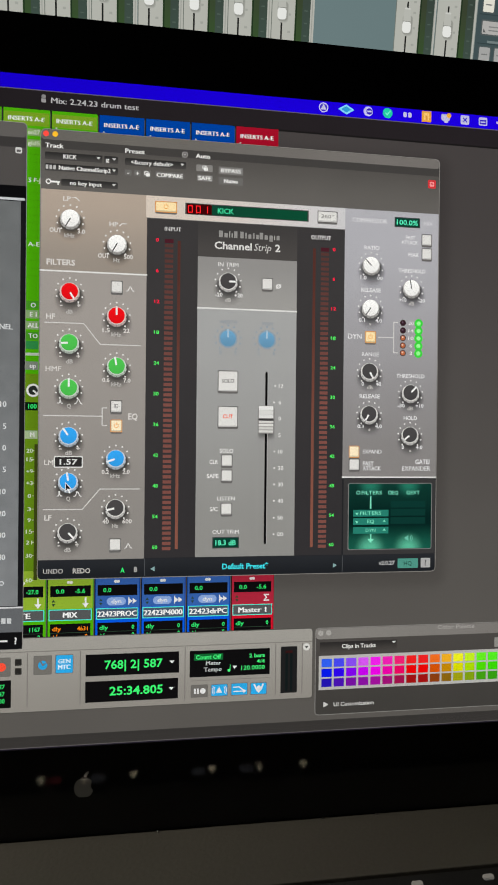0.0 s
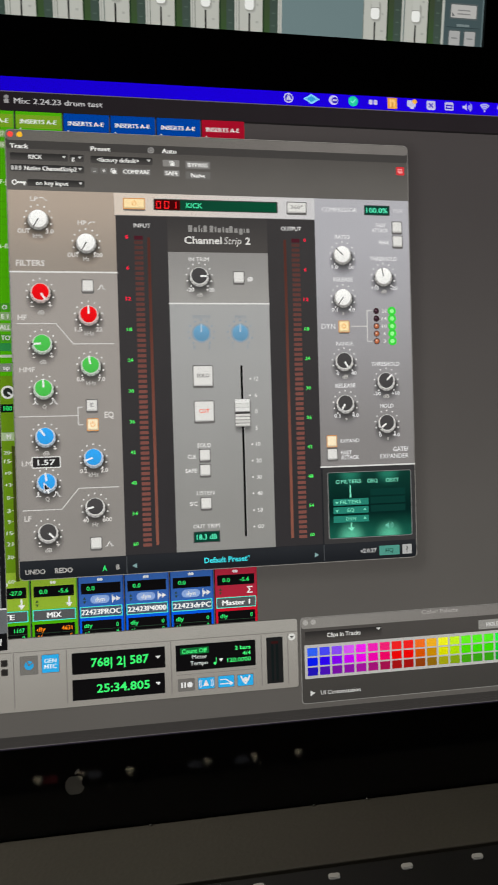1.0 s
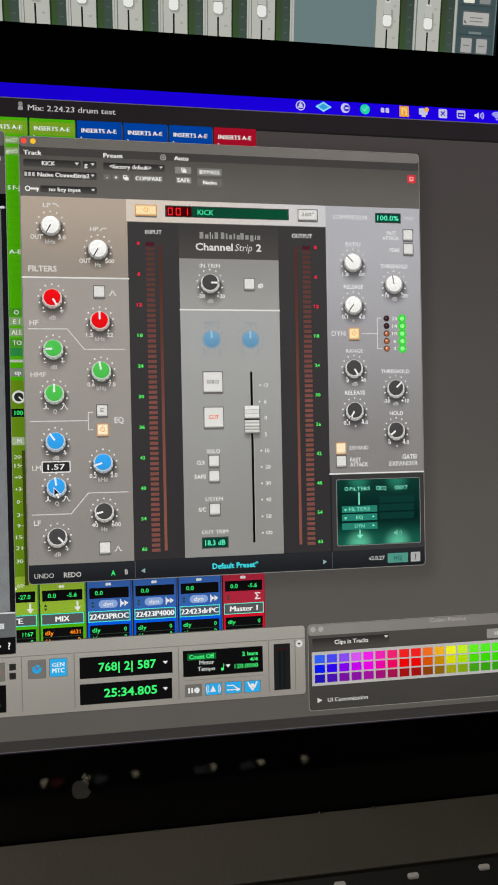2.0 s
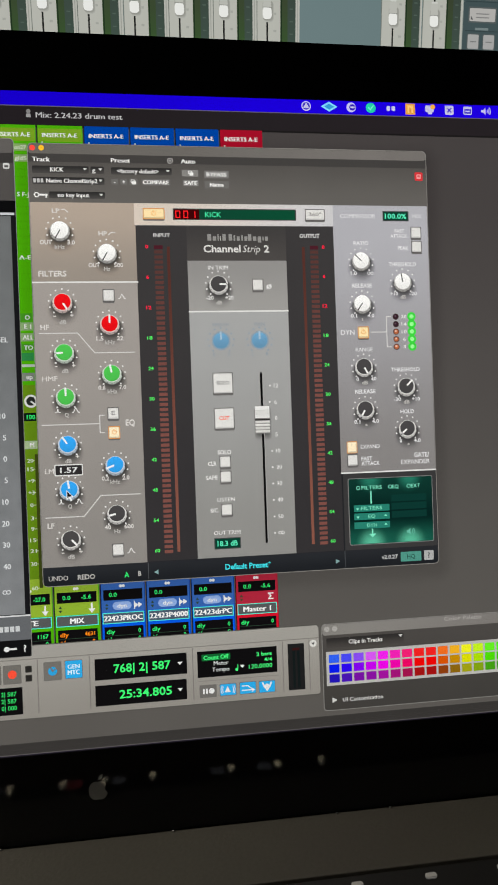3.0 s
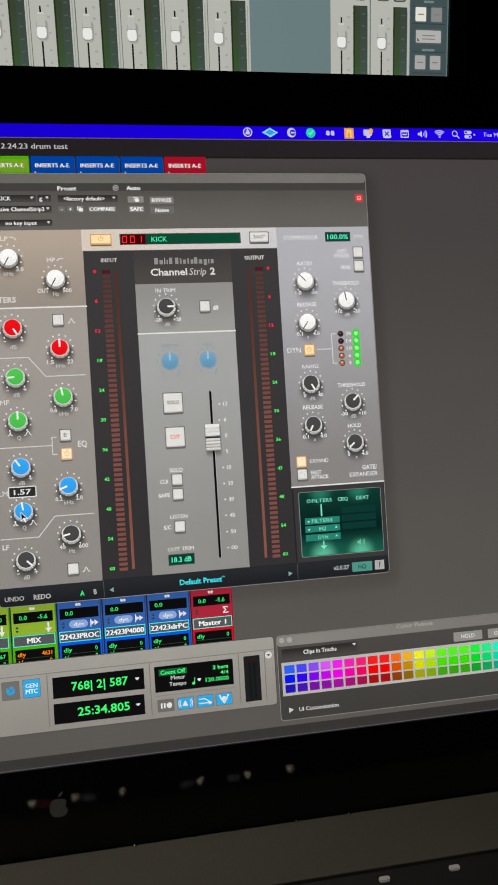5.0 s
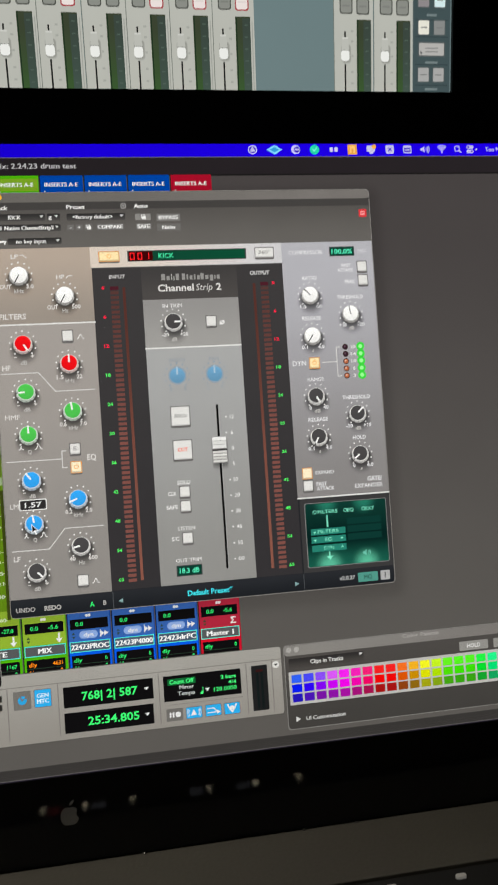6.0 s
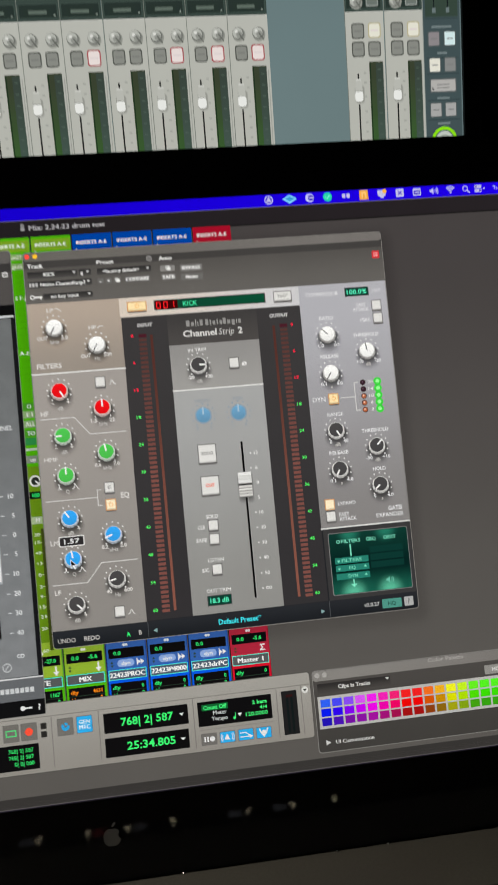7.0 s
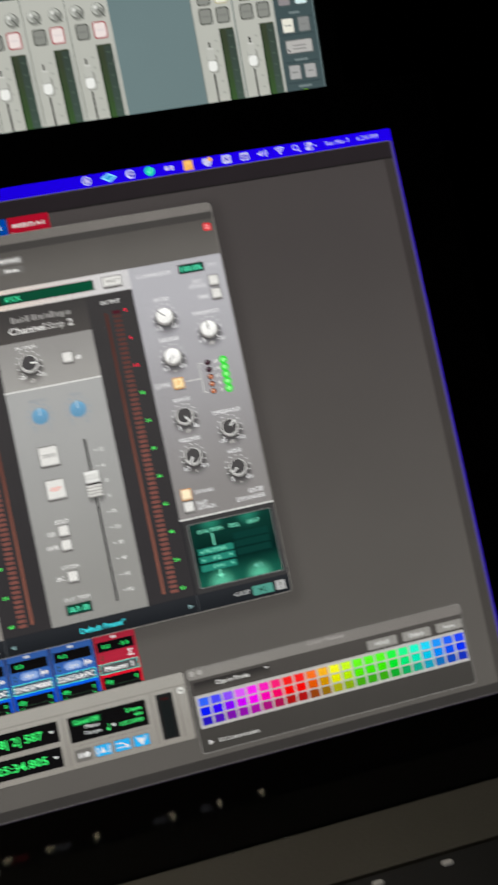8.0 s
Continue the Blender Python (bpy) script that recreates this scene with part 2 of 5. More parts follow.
structure("floor", box(-2.1, -2.6, -0.1, 2.1, 1.5, 0.0), CARPET, "dark carpeted studio floor")
structure("ceiling", box(-2.1, -2.6, 2.5, 2.1, 1.5, 2.6), CEILING_PAINT, "dark painted studio ceiling")
structure("wall_north", box(-2.1, 1.4, 0.0, 2.1, 1.5, 2.5), WALL_PAINT, "charcoal wall behind the desk")
structure("wall_south", box(-2.1, -2.6, 0.0, 2.1, -2.5, 2.5), WALL_PAINT, "charcoal wall facing the desk")
structure("wall_east", box(2.0, -2.5, 0.0, 2.1, 1.4, 2.5), WALL_PAINT, "charcoal side wall")
structure("wall_west", box(-2.1, -2.5, 0.0, -2.0, 1.4, 2.5), WALL_PAINT, "charcoal side wall")


# Unseen fixture, added because the displays alone leave the console ledge too dark.
def unseen_fill_lamp(x, y):
    lamp = tagged(new("unseen_fill_lamp"), "unseen square ceiling lamp with a dark rim, added to light the ledge", "lamp")
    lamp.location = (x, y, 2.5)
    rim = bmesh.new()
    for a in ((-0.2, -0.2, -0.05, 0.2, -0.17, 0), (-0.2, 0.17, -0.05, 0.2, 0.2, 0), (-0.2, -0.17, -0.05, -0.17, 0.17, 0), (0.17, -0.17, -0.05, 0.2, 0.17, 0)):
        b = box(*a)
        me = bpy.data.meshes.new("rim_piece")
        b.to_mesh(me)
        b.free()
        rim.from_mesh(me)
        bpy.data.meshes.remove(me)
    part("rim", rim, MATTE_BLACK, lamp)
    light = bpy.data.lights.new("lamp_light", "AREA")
    light.shape, light.size, light.energy, light.color, light.spread = "SQUARE", 0.32, FILL_WATTS, (1.0, 0.93, 0.80), radians(100)
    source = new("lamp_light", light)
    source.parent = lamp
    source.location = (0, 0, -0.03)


unseen_fill_lamp(-0.75, -0.25)

# ---------------------------------------------------------------- desk and console
DESK = 0.66
LEDGE = 0.7993
desk = tagged(new("studio_desk"), "dark laminate studio desk carrying the console", "desk")
part("desk_top", box(-0.9, -0.45, DESK - 0.03, 0.9, 0.55, DESK, 0.003), DESK_WOOD, desk)
for dx in (-0.85, 0.85):
    for dy in (-0.4, 0.5):
        part("desk_leg", box(dx - 0.03, dy - 0.03, 0, dx + 0.03, dy + 0.03, DESK - 0.03, 0.003), DESK_WOOD, desk)


def profile_body(profile, x0, x1):
    """A body of one cross-section in y and z, drawn out along x."""
    bm = bmesh.new()
    a = [bm.verts.new((x0, y, z)) for y, z in profile]
    b = [bm.verts.new((x1, y, z)) for y, z in profile]
    bm.faces.new(a)
    bm.faces.new(b[::-1])
    for i in range(len(profile)):
        j = (i + 1) % len(profile)
        bm.faces.new((a[i], b[i], b[j], a[j]))
    bmesh.ops.recalc_face_normals(bm, faces=bm.faces)
    return bm


LEAN = 23.5
SLOPE = math.tan(radians(LEAN))
EDGE_Y = -0.0500          # where the sloping panel begins


def panel_z(y):
    return LEDGE - 0.0015 + (y - EDGE_Y) * SLOPE


console = tagged(new("mixing_console"), "black mixing console with a grey-brown rear ledge and pale buttons", "mixing console")
console.location = (0, 0, DESK)
lift = -DESK
body = profile_body([(-0.24, lift + DESK), (0.06, lift + DESK), (0.06, lift + LEDGE - 0.004), (EDGE_Y + 0.003, lift + LEDGE - 0.004), (EDGE_Y - 0.0005, lift + panel_z(EDGE_Y - 0.0005)), (-0.24, lift + panel_z(-0.24))], -0.62, 0.62)
part("panel", body, PANEL_BLACK, console, "black sloping control panel")
led = box(-0.62, EDGE_Y, lift + LEDGE - 0.004, 0.62, 0.06, lift + LEDGE, 0.0005, 2)
part("rear_ledge", led, LEDGE_PAINT, console, "grey-brown painted steel rear ledge")


def lozenge():
    bm = slab(round_outline(-0.0027, -0.0013, 0.0027, 0.0013, 0.0011, 4), -0.0012, 0.0)
    top = [e for e in bm.edges if all(abs(v.co.y + 0.0012) < 1e-6 for v in e.verts)]
    bmesh.ops.bevel(bm, geom=top, offset=0.0004, segments=2, affect="EDGES")
    return bm


def tee():
    """A small upright lit lever, wide at its head, with its foot at the origin."""
    bm = slab([(-0.0008, 0.0), (0.0008, 0.0), (0.0009, 0.0034), (0.0026, 0.0037), (0.0029, 0.0053), (-0.0029, 0.0053), (-0.0026, 0.0037), (-0.0009, 0.0034)], -0.0008, 0.0008)
    return bm


KEY_GLOW = solid("button_plastic_added_glow", (0.46, 0.45, 0.42), 0.4, scale=200, wear=0.06)
# weak emission added to the pale buttons to brighten them and their mirror image
for node in KEY_GLOW.node_tree.nodes:
    if node.type == "BSDF_PRINCIPLED":
        node.inputs["Emission Color"].default_value = (1.0, 0.97, 0.92, 1)
        node.inputs["Emission Strength"].default_value = 0.05
key_mesh = mesh_from("button", lozenge(), KEY_GLOW)
tee_mesh = mesh_from("indicator", tee(), INDICATOR)
name_window = box(-0.005, -0.003, 0.0, 0.005, 0.003, 0.0048, 0.0005)
plate_mesh = mesh_from("name_window", name_window, glow("name_window_grey", (92, 92, 96), uneven=0.3, scale=300))
red_plate_mesh = mesh_from("name_window", box(-0.005, -0.003, 0.0, 0.005, 0.003, 0.0048, 0.0005), glow("name_window_red", (104, 46, 46), uneven=0.3, scale=300))
tilt_q = Euler((radians(-90 + LEAN), 0, 0))
for n in range(-6, 12):
    x = (-1.98 + 1.03 + 1.55 * n) * S
    if abs(x) < 0.6:
        ob = part("button", key_mesh, None, console, at=(x, -0.0545, lift + panel_z(-0.0545)))
        ob.rotation_euler = tilt_q
# lit levers in two banks, most with a small name window beside them
LEVER_Y = -0.160
for x, beside in ((-0.078, -1), (-0.0415, 0.9), (-0.011, 1), (0.024, 0), (0.0817, -1), (0.1175, -1), (0.151, 0)):
    part("indicator", tee_mesh, None, console, "small lit lever with a wide head", at=(x, LEVER_Y, lift + panel_z(LEVER_Y) - 0.0004))
    if beside:
        part("name_window", plate_mesh if beside in (-1, 1) else red_plate_mesh, None, console, at=(x + 0.0098 * beside, LEVER_Y, lift + panel_z(LEVER_Y) - 0.0014))

# ---------------------------------------------------------------- lower display
FOOT = 0.80
monitor = tagged(new("computer_monitor"), "large black-glass computer display showing mixing software", "monitor")
monitor.location = (0, 0, FOOT)
ORIGIN = (-1.25, -7.29)     # layout place of the monitor's base
L0, L1, SB, ST, GB, GT = -14.45, 11.95, -5.31, 9.44, -7.29, 10.75
GX0, GX1 = L0 - 1.31, L1 + 1.31


def mx(x):
    return (x - ORIGIN[0]) * S


def mz(z):
    return (z - ORIGIN[1]) * S


part("housing", slab(round_outline(mx(GX0) - 0.002, mz(GB) - 0.0006, mx(GX1) + 0.002, mz(GT) + 0.0004, 0.010, 6), 0.0008, 0.024), ALUMINIUM, monitor, "thin aluminium housing")
# black printed border, with the opening for the picture
bz = bmesh.new()
outer = [(mx(GX0), mz(GB)), (mx(GX1), mz(GB)), (mx(GX1), mz(GT)), (mx(GX0), mz(GT))]
inner = [(mx(L0), mz(SB)), (mx(L1), mz(SB)), (mx(L1), mz(ST)), (mx(L0), mz(ST))]
vo = [bz.verts.new((x, -0.0009, z)) for x, z in outer]
vi = [bz.verts.new((x, -0.0009, z)) for x, z in inner]
vb = [bz.verts.new((x, 0.0007, z)) for x, z in inner]
vc = [bz.verts.new((x, 0.0007, z)) for x, z in outer]
for i in range(4):
    j = (i + 1) % 4
    bz.faces.new((vo[i], vo[j], vi[j], vi[i]))
    bz.faces.new((vi[i], vi[j], vb[j], vb[i]))
    bz.faces.new((vo[j], vo[i], vc[i], vc[j]))
bezel = part("bezel", bz, BEZEL, monitor, "wide black bezel")
cover = part("cover_glass", slab(round_outline(mx(GX0) + 0.0015, mz(GB) + 0.0016, mx(GX1) - 0.0015, mz(GT) - 0.0016, 0.006, 6), -0.0030, -0.0012), GLASS, monitor, "glossy cover glass")
cover.visible_shadow = False
part("stand_neck", box(-0.09, 0.024, 0.03, 0.09, 0.034, 0.25, 0.003), ALUMINIUM, monitor)
part("stand_foot", box(-0.10, 0.0235, LEDGE - FOOT, 0.10, 0.058, LEDGE - FOOT + 0.006, 0.002), ALUMINIUM, monitor)
part("stand_post", box(-0.09, 0.024, LEDGE - FOOT + 0.005, 0.09, 0.034, 0.031, 0.002), ALUMINIUM, monitor)
# steel beads made up to give the small glints along the bottom edge
for gx in (0.39, 4.21, 5.52, -3.4):
    sp = bmesh.new()
    bmesh.ops.create_uvsphere(sp, u_segments=10, v_segments=6, radius=0.0007)
    bmesh.ops.scale(sp, vec=(1.2, 1, 0.8), verts=sp.verts)
    part("foot_pin", sp, STEEL, monitor, "tiny steel bead added to give a glint on the edge", at=(mx(gx), -0.0016, mz(GB) - 0.0001))


def fruit_logo():
    """Plain rounded fruit-like emblem with a bite and a leaf."""
    pts = []
    for i in range(48):
        a = 2 * math.pi * i / 48
        r = 1 - 0.10 * math.exp(-((a - math.pi / 2) / 0.35) ** 2) - 0.07 * math.exp(-((a - 1.5 * math.pi) / 0.3) ** 2) + 0.05 * abs(math.sin(2 * a))
        x, z = 0.205 * r * math.cos(a), 0.215 * r * math.sin(a)
        d = math.hypot(x - 0.255, z - 0.045)
        if d < 0.11:
            x, z = 0.255 + (x - 0.255) * 0.11 / d, 0.045 + (z - 0.045) * 0.11 / d
        pts.append((x * S, z * S))
    bm = bmesh.new()
    bm.faces.new([bm.verts.new((x, 0, z)) for x, z in pts])
    leaf = [(0.0, 0.235), (0.015, 0.30), (0.06, 0.345), (0.105, 0.36), (0.095, 0.31), (0.055, 0.26)]
    bm.faces.new([bm.verts.new((x * S, 0, z * S)) for x, z in leaf])
    return bm


part("emblem", fruit_logo(), LOGO_METAL, monitor, "dull silver emblem", at=(0, -0.00105, mz(-6.22)))

# the picture: wallpaper, menu bar and the mixer window behind everything
WHITE, BLACK = G(226, 226, 224), G(12, 11, 12)
PALE, GREY = G(196, 195, 192), G(150, 149, 146)
desk_art = Art(*ORIGIN)
desk_art.rect(L0, SB, L1, ST, G(40, 18, 150), 0)
desk_art.put("screen_panel", monitor, ORIGIN, "lit display panel with blue wallpaper")

bar_mat = glow("menu_bar_blue", (14, 0, 162), (24, 0, 200), axis=0, uneven=0.06)
MENU_Z = 9.295
mb = Art(4.0, MENU_Z, 1)
mb.rect(L0, 9.13, L1, ST, bar_mat, 0)
menu = mb.put("menu_bar", monitor, ORIGIN, "bright blue menu bar")
MO = (4.0, MENU_Z)


def icon(x, draw, name="menu_icon"):
    a = Art(x, MENU_Z, 2)
    draw(a, x, MENU_Z)
    a.put(name, menu, MO)


ICON = G(182, 182, 212)
icon(4.065, lambda a, x, z: a.disc(x, z, 0.115, G(190, 190, 225)).disc(x, z, 0.09, G(60, 50, 170), 1).poly([(x - 0.07, z - 0.05), (x + 0.07, z - 0.05), (x, z + 0.09)], ICON, 2))
icon(4.616, lambda a, x, z: a.poly([(x - 0.2, z), (x, z - 0.12), (x + 0.2, z), (x, z + 0.12)], G(120, 200, 235)).poly([(x - 0.12, z), (x, z - 0.07), (x + 0.12, z), (x, z + 0.07)], G(45, 140, 190), 1))
icon(5.15, lambda a, x, z: a.disc(x, z, 0.115, G(185, 185, 225)).disc(x + 0.03, z, 0.075, G(45, 30, 160), 1).rect(x - 0.02, z - 0.02, x + 0.09, z + 0.02, ICON, 2))
icon(5.63, lambda a, x, z: a.disc(x, z, 0.12, G(30, 190, 150)).line([(x - 0.05, z), (x - 0.01, z - 0.04), (x + 0.06, z + 0.05)], 0.025, G(120, 235, 205), 1))
icon(6.123, lambda a, x, z: a.rect(x - 0.105, z - 0.06, x - 0.015, z + 0.06, ICON, 0, 0.03).rect(x + 0.015, z - 0.06, x + 0.105, z + 0.06, ICON, 0, 0.03))
icon(6.604, lambda a, x, z: a.rect(x - 0.12, z - 0.13, x + 0.12, z + 0.13, G(215, 150, 55)).rect(x - 0.07, z - 0.09, x + 0.07, z + 0.09, G(238, 190, 110), 1).rect(x - 0.025, z - 0.09, x + 0.025, z + 0.02, G(205, 140, 60), 2))
icon(7.096, lambda a, x, z: a.rect(x - 0.12, z - 0.06, x + 0.1, z + 0.1, ICON, 0, 0.03).rect(x - 0.05, z - 0.11, x + 0.05, z - 0.05, ICON, 0).disc(x + 0.075, z + 0.07, 0.06, G(225, 165, 60), 1, 16))
icon(7.584, lambda a, x, z: a.rect(x - 0.11, z - 0.11, x + 0.11, z + 0.11, ICON, 0, 0.03).line([(x - 0.04, z - 0.04), (x + 0.04, z + 0.04)], 0.03, G(60, 45, 170), 1).line([(x - 0.04, z + 0.04), (x + 0.04, z - 0.04)], 0.03, G(60, 45, 170), 1))
icon(8.05, lambda a, x, z: a.rect(x - 0.11, z - 0.1, x + 0.11, z + 0.1, ICON, 0, 0.03).rect(x - 0.085, z - 0.07, x + 0.085, z + 0.04, G(50, 35, 170), 1).rect(x - 0.06, z - 0.03, x + 0.06, z + 0.0, ICON, 2))


def speaker(a, x, z):
    a.poly([(x - 0.11, z - 0.03), (x - 0.06, z - 0.03), (x, z - 0.09), (x, z + 0.09), (x - 0.06, z + 0.03), (x - 0.11, z + 0.03)], ICON)
    for r in (0.05, 0.09, 0.13):
        a.ring(x, z, r - 0.012, r + 0.008, ICON, 0, 6, -45, 45)


def wifi(a, x, z):
    a.disc(x, z - 0.07, 0.025, ICON, 0, 10)
    for r in (0.07, 0.12, 0.17):
        a.ring(x, z - 0.07, r - 0.02, r + 0.012, ICON, 0, 8, 45, 135)


icon(8.508, speaker)
icon(8.974, wifi)
icon(9.406, lambda a, x, z: a.ring(x - 0.02, z + 0.02, 0.055, 0.08, ICON, 0, 16).line([(x + 0.04, z - 0.04), (x + 0.09, z - 0.09)], 0.03, ICON))
icon(9.752, lambda a, x, z: a.rect(x - 0.11, z + 0.01, x + 0.09, z + 0.1, ICON, 0, 0.045).disc(x - 0.06, z + 0.055, 0.03, G(60, 45, 170), 1, 12).rect(x - 0.11, z - 0.1, x + 0.09, z - 0.01, ICON, 0, 0.045).disc(x + 0.04, z - 0.055, 0.03, G(60, 45, 170), 1, 12).disc(x + 0.16, z, 0.025, ICON, 0, 10))
clock = Art(10.9, MENU_Z, 2)
clock.text("Tue Mar 7", 10.486, MENU_Z, 0.115, ICON, 0, w=0.66, heavy=0.012).text("6:24 PM", 11.306, MENU_Z, 0.115, ICON, 0, w=0.56, heavy=0.012)
clock.put("date_and_time", menu, MO)

# mixer window that fills the screen
MIXO = (2.0, 2.0)
mw = Art(*MIXO, 1)
back_mat = glow("mixer_window_grey", (79, 76, 72), (61, 57, 56), uneven=0.08, scale=14)
mw.rect(L0, -5.26, 11.86, 9.12, back_mat, 0)
mixer = mw.put("mixer_window", monitor, ORIGIN, "dark grey mixer window filling the screen")
ti = Art(2.0, 8.9, 2)
ti.rect(L0, 8.70, 11.86, 9.12, glow("title_bar_dark", (26, 23, 25), (33, 29, 31), axis=0), 0).rect(L0, 9.105, 11.86, 9.125, G(84, 78, 96), 1).rect(L0, 8.655, 11.86, 8.70, G(24, 22, 22), 0)
ti.text("Mix: 2.24.23 drum test", -2.08, 8.92, 0.12, G(178, 176, 177), 1, w=1.89, heavy=0.036, align="l")
ti.disc(-2.24, 8.99, 0.05, G(120, 118, 118), 1, 12).rect(-2.29, 8.86, -2.19, 8.94, G(140, 138, 138), 1)
ti.put("title_bar", mixer, MIXO, "dark title bar with a document name")
# scroll bars; the thin pale bottom line paints in the glass edge's reflection
lo = Art(0, -5.1, 2)
lo.rect(L0, -5.31, 11.9, -5.03, glow("scroll_bar_grey", (48, 46, 44), (66, 63, 60)), 0).rect(L0, -5.31, 11.93, -5.285, G(28, 25, 34), 1).rect(L0, -5.285, 11.9, -5.268, G(84, 80, 80), 1).rect(11.62, -5.03, 11.86, 8.655, glow("scroll_edge", (60, 57, 54), (50, 46, 45)), 0).rect(11.86, -5.26, 11.915, 9.1, G(66, 59, 100), 0)
lo.put("scroll_bars", mixer, MIXO)

COLS = [(-4.12, "green"), (-3.10, "green"), (-2.08, "green"), (-1.06, "blue"), (-0.04, "blue"), (0.98, "blue"), (2.0, "red")]
TINT = {"green": ((104, 140, 30), (66, 150, 8), (128, 158, 44)), "blue": ((0, 56, 138), (6, 76, 194), (46, 84, 148)), "red": ((142, 12, 33), (180, 15, 35), (150, 33, 51))}
NAMES = {-3.10: "PTE", -2.08: "MIX", -1.06: "22423PROC", -0.04: "22423P4000", 0.98: "22423drPC", 2.0: "Master 1"}
LED_GREEN, LED_AMBER = G(50, 225, 110), G(240, 130, 20)


def track_strip(x, tint):
    c0, c1, c2 = (G(*c) for c in TINT[tint])
    a = Art(x, -2.2, 3)
    x1 = x + 1.0
    a.rect(x, -2.93, x1, 8.69, c0 if tint != "green" else c1, 0)
    a.rect(x + 0.03, -2.25, x1 - 0.02, -1.40, c2, 1)
    a.rect(x + 0.03, 8.33, x1 - 0.02, 8.62, c0, 1)
    a.rect(x + 0.03, -2.93, x1 - 0.02, -2.25, c1, 1)
    a.rect(x, -2.93, x + 0.02, 8.69, G(20, 22, 20), 2)
    a.text("INSERTS A-E", x + 0.50, 8.475, 0.095, G(228, 230, 226), 3, w=0.76, heavy=0.065)
    a.rect(x + 0.07, -1.98, x + 0.94, -1.74, BLACK, 2)
    a.rect(x + 0.1, 8.30, x + 0.13, 8.33, G(190, 192, 188), 3)
    a.disc(x + 0.46, -1.665, 0.035, WHITE, 3, 10).disc(x + 0.52, -1.665, 0.035, WHITE, 3, 10)
    if tint == "blue":
        a.text("0.0", x + 0.28, -1.855, 0.09, LED_GREEN, 3, w=0.18, heavy=0.02)
        a.rect(x + 0.27, -2.2, x + 0.69, -2.02, G(125, 150, 195), 2, 0.09).text("dyn", x + 0.48, -2.11, 0.085, WHITE, 3, w=0.22, heavy=0.02)
        a.rect(x + 0.745, -2.20, x + 0.765, -2.02, WHITE, 3)
        for q in (0.755, 0.84):
            a.poly([(x + q, -2.175), (x + q + 0.09, -2.11), (x + q, -2.045)], WHITE, 3)
    else:
        a.text("0.0" if x > -3 else "", x + 0.28, -1.86, 0.09, LED_GREEN, 3, w=0.18, heavy=0.02)
        a.text("-27.0" if x < -3 else "-5.6", x + 0.71, -1.86, 0.09, LED_GREEN, 3, w=0.26 if x < -3 else 0.22, heavy=0.02)
        if tint == "green":
            a.line([(x + 0.83, -2.02), (x + 0.83, -2.2)], 0.04, WHITE, 3).poly([(x + 0.755, -2.13), (x + 0.83, -2.23), (x + 0.905, -2.13)], WHITE, 3)
        else:
            a.line([(x + 0.88, -2.045), (x + 0.775, -2.045), (x + 0.83, -2.11), (x + 0.775, -2.175), (x + 0.88, -2.175)], 0.027, WHITE, 3)
    for q, d in ((-2.10, 1), (-2.135, -1)):
        a.poly([(x + 0.10, q), (x + 0.18, q), (x + 0.14, q + 0.06 * d)], G(40, 60, 40), 3)
    a.rect(x + 0.04, -2.51, x + 0.965, -2.26, G(80, 220, 200), 3).rect(x + 0.058, -2.492, x + 0.947, -2.278, G(74, 76, 76) if tint != "blue" else G(64, 78, 92), 4)
    if x in NAMES:
        n = NAMES[x]
        a.text(n, x + 0.50, -2.385, 0.118, G(240, 240, 238), 6, w={"Master 1": 0.64, "MIX": 0.30, "PTE": 0.34}.get(n, 0.86), heavy=0.085)
    col = LED_AMBER if x == -2.08 else LED_GREEN
    a.rect(x + 0.07, -2.93, x + 0.94, -2.58, BLACK, 2)
    a.text("dly", x + 0.21, -2.69, 0.09, col, 3, w=0.19, heavy=0.015)
    a.text("4631" if x == -2.08 else ("1167" if x < -3 else "0"), x + 0.88, -2.69, 0.09, col, 3, heavy=0.015, align="r")
    a.rect(x + 0.07, -2.785, x + 0.94, -2.775, G(40, 60, 45), 3)
    if tint != "red":
        a.text("+/-", x + 0.19, -2.86, 0.09, col, 3, w=0.15, heavy=0.015).text("0", x + 0.88, -2.86, 0.09, col, 3, heavy=0.015, align="r")
    return a.put("track_strip", mixer, MIXO, f"{tint} channel strip with its name box")


for cx, tint in COLS:
    track_strip(cx, tint)
# the part of a green strip that shows between the two plug-in windows
def gp(name, z, draw, label=""):
    a = Art(-2.43, z, 10)
    draw(a)
    a.put(name, mixer, MIXO, label)


gp("strip_lower_part", 0.9, lambda a: a.rect(-2.585, -1.40, -2.28, 2.92, G(88, 122, 20), -3))
for i in range(17):
    gp("insert_row", 7.7 - 0.165 * i, lambda a: a.rect(-2.585, 7.695 - 0.165 * i, -2.28, 7.71 - 0.165 * i, G(62, 138, 7), -1))
for z, s in ((8.19, "on27"), (7.95, "gld5")):
    gp("insert_slot", z, lambda a: a.rect(-2.57, z - 0.08, -2.30, z + 0.08, G(120, 150, 90), 0).text(s, -2.44, z, 0.085, G(205, 212, 195), 1, w=0.26, heavy=0.02))
for z, s in ((7.15, "S F-J"), (5.75, "A-E")):
    gp("strip_heading", z, lambda a: a.text(s, -2.42, z, 0.095, G(226, 230, 216), 1, w=0.25, heavy=0.045))
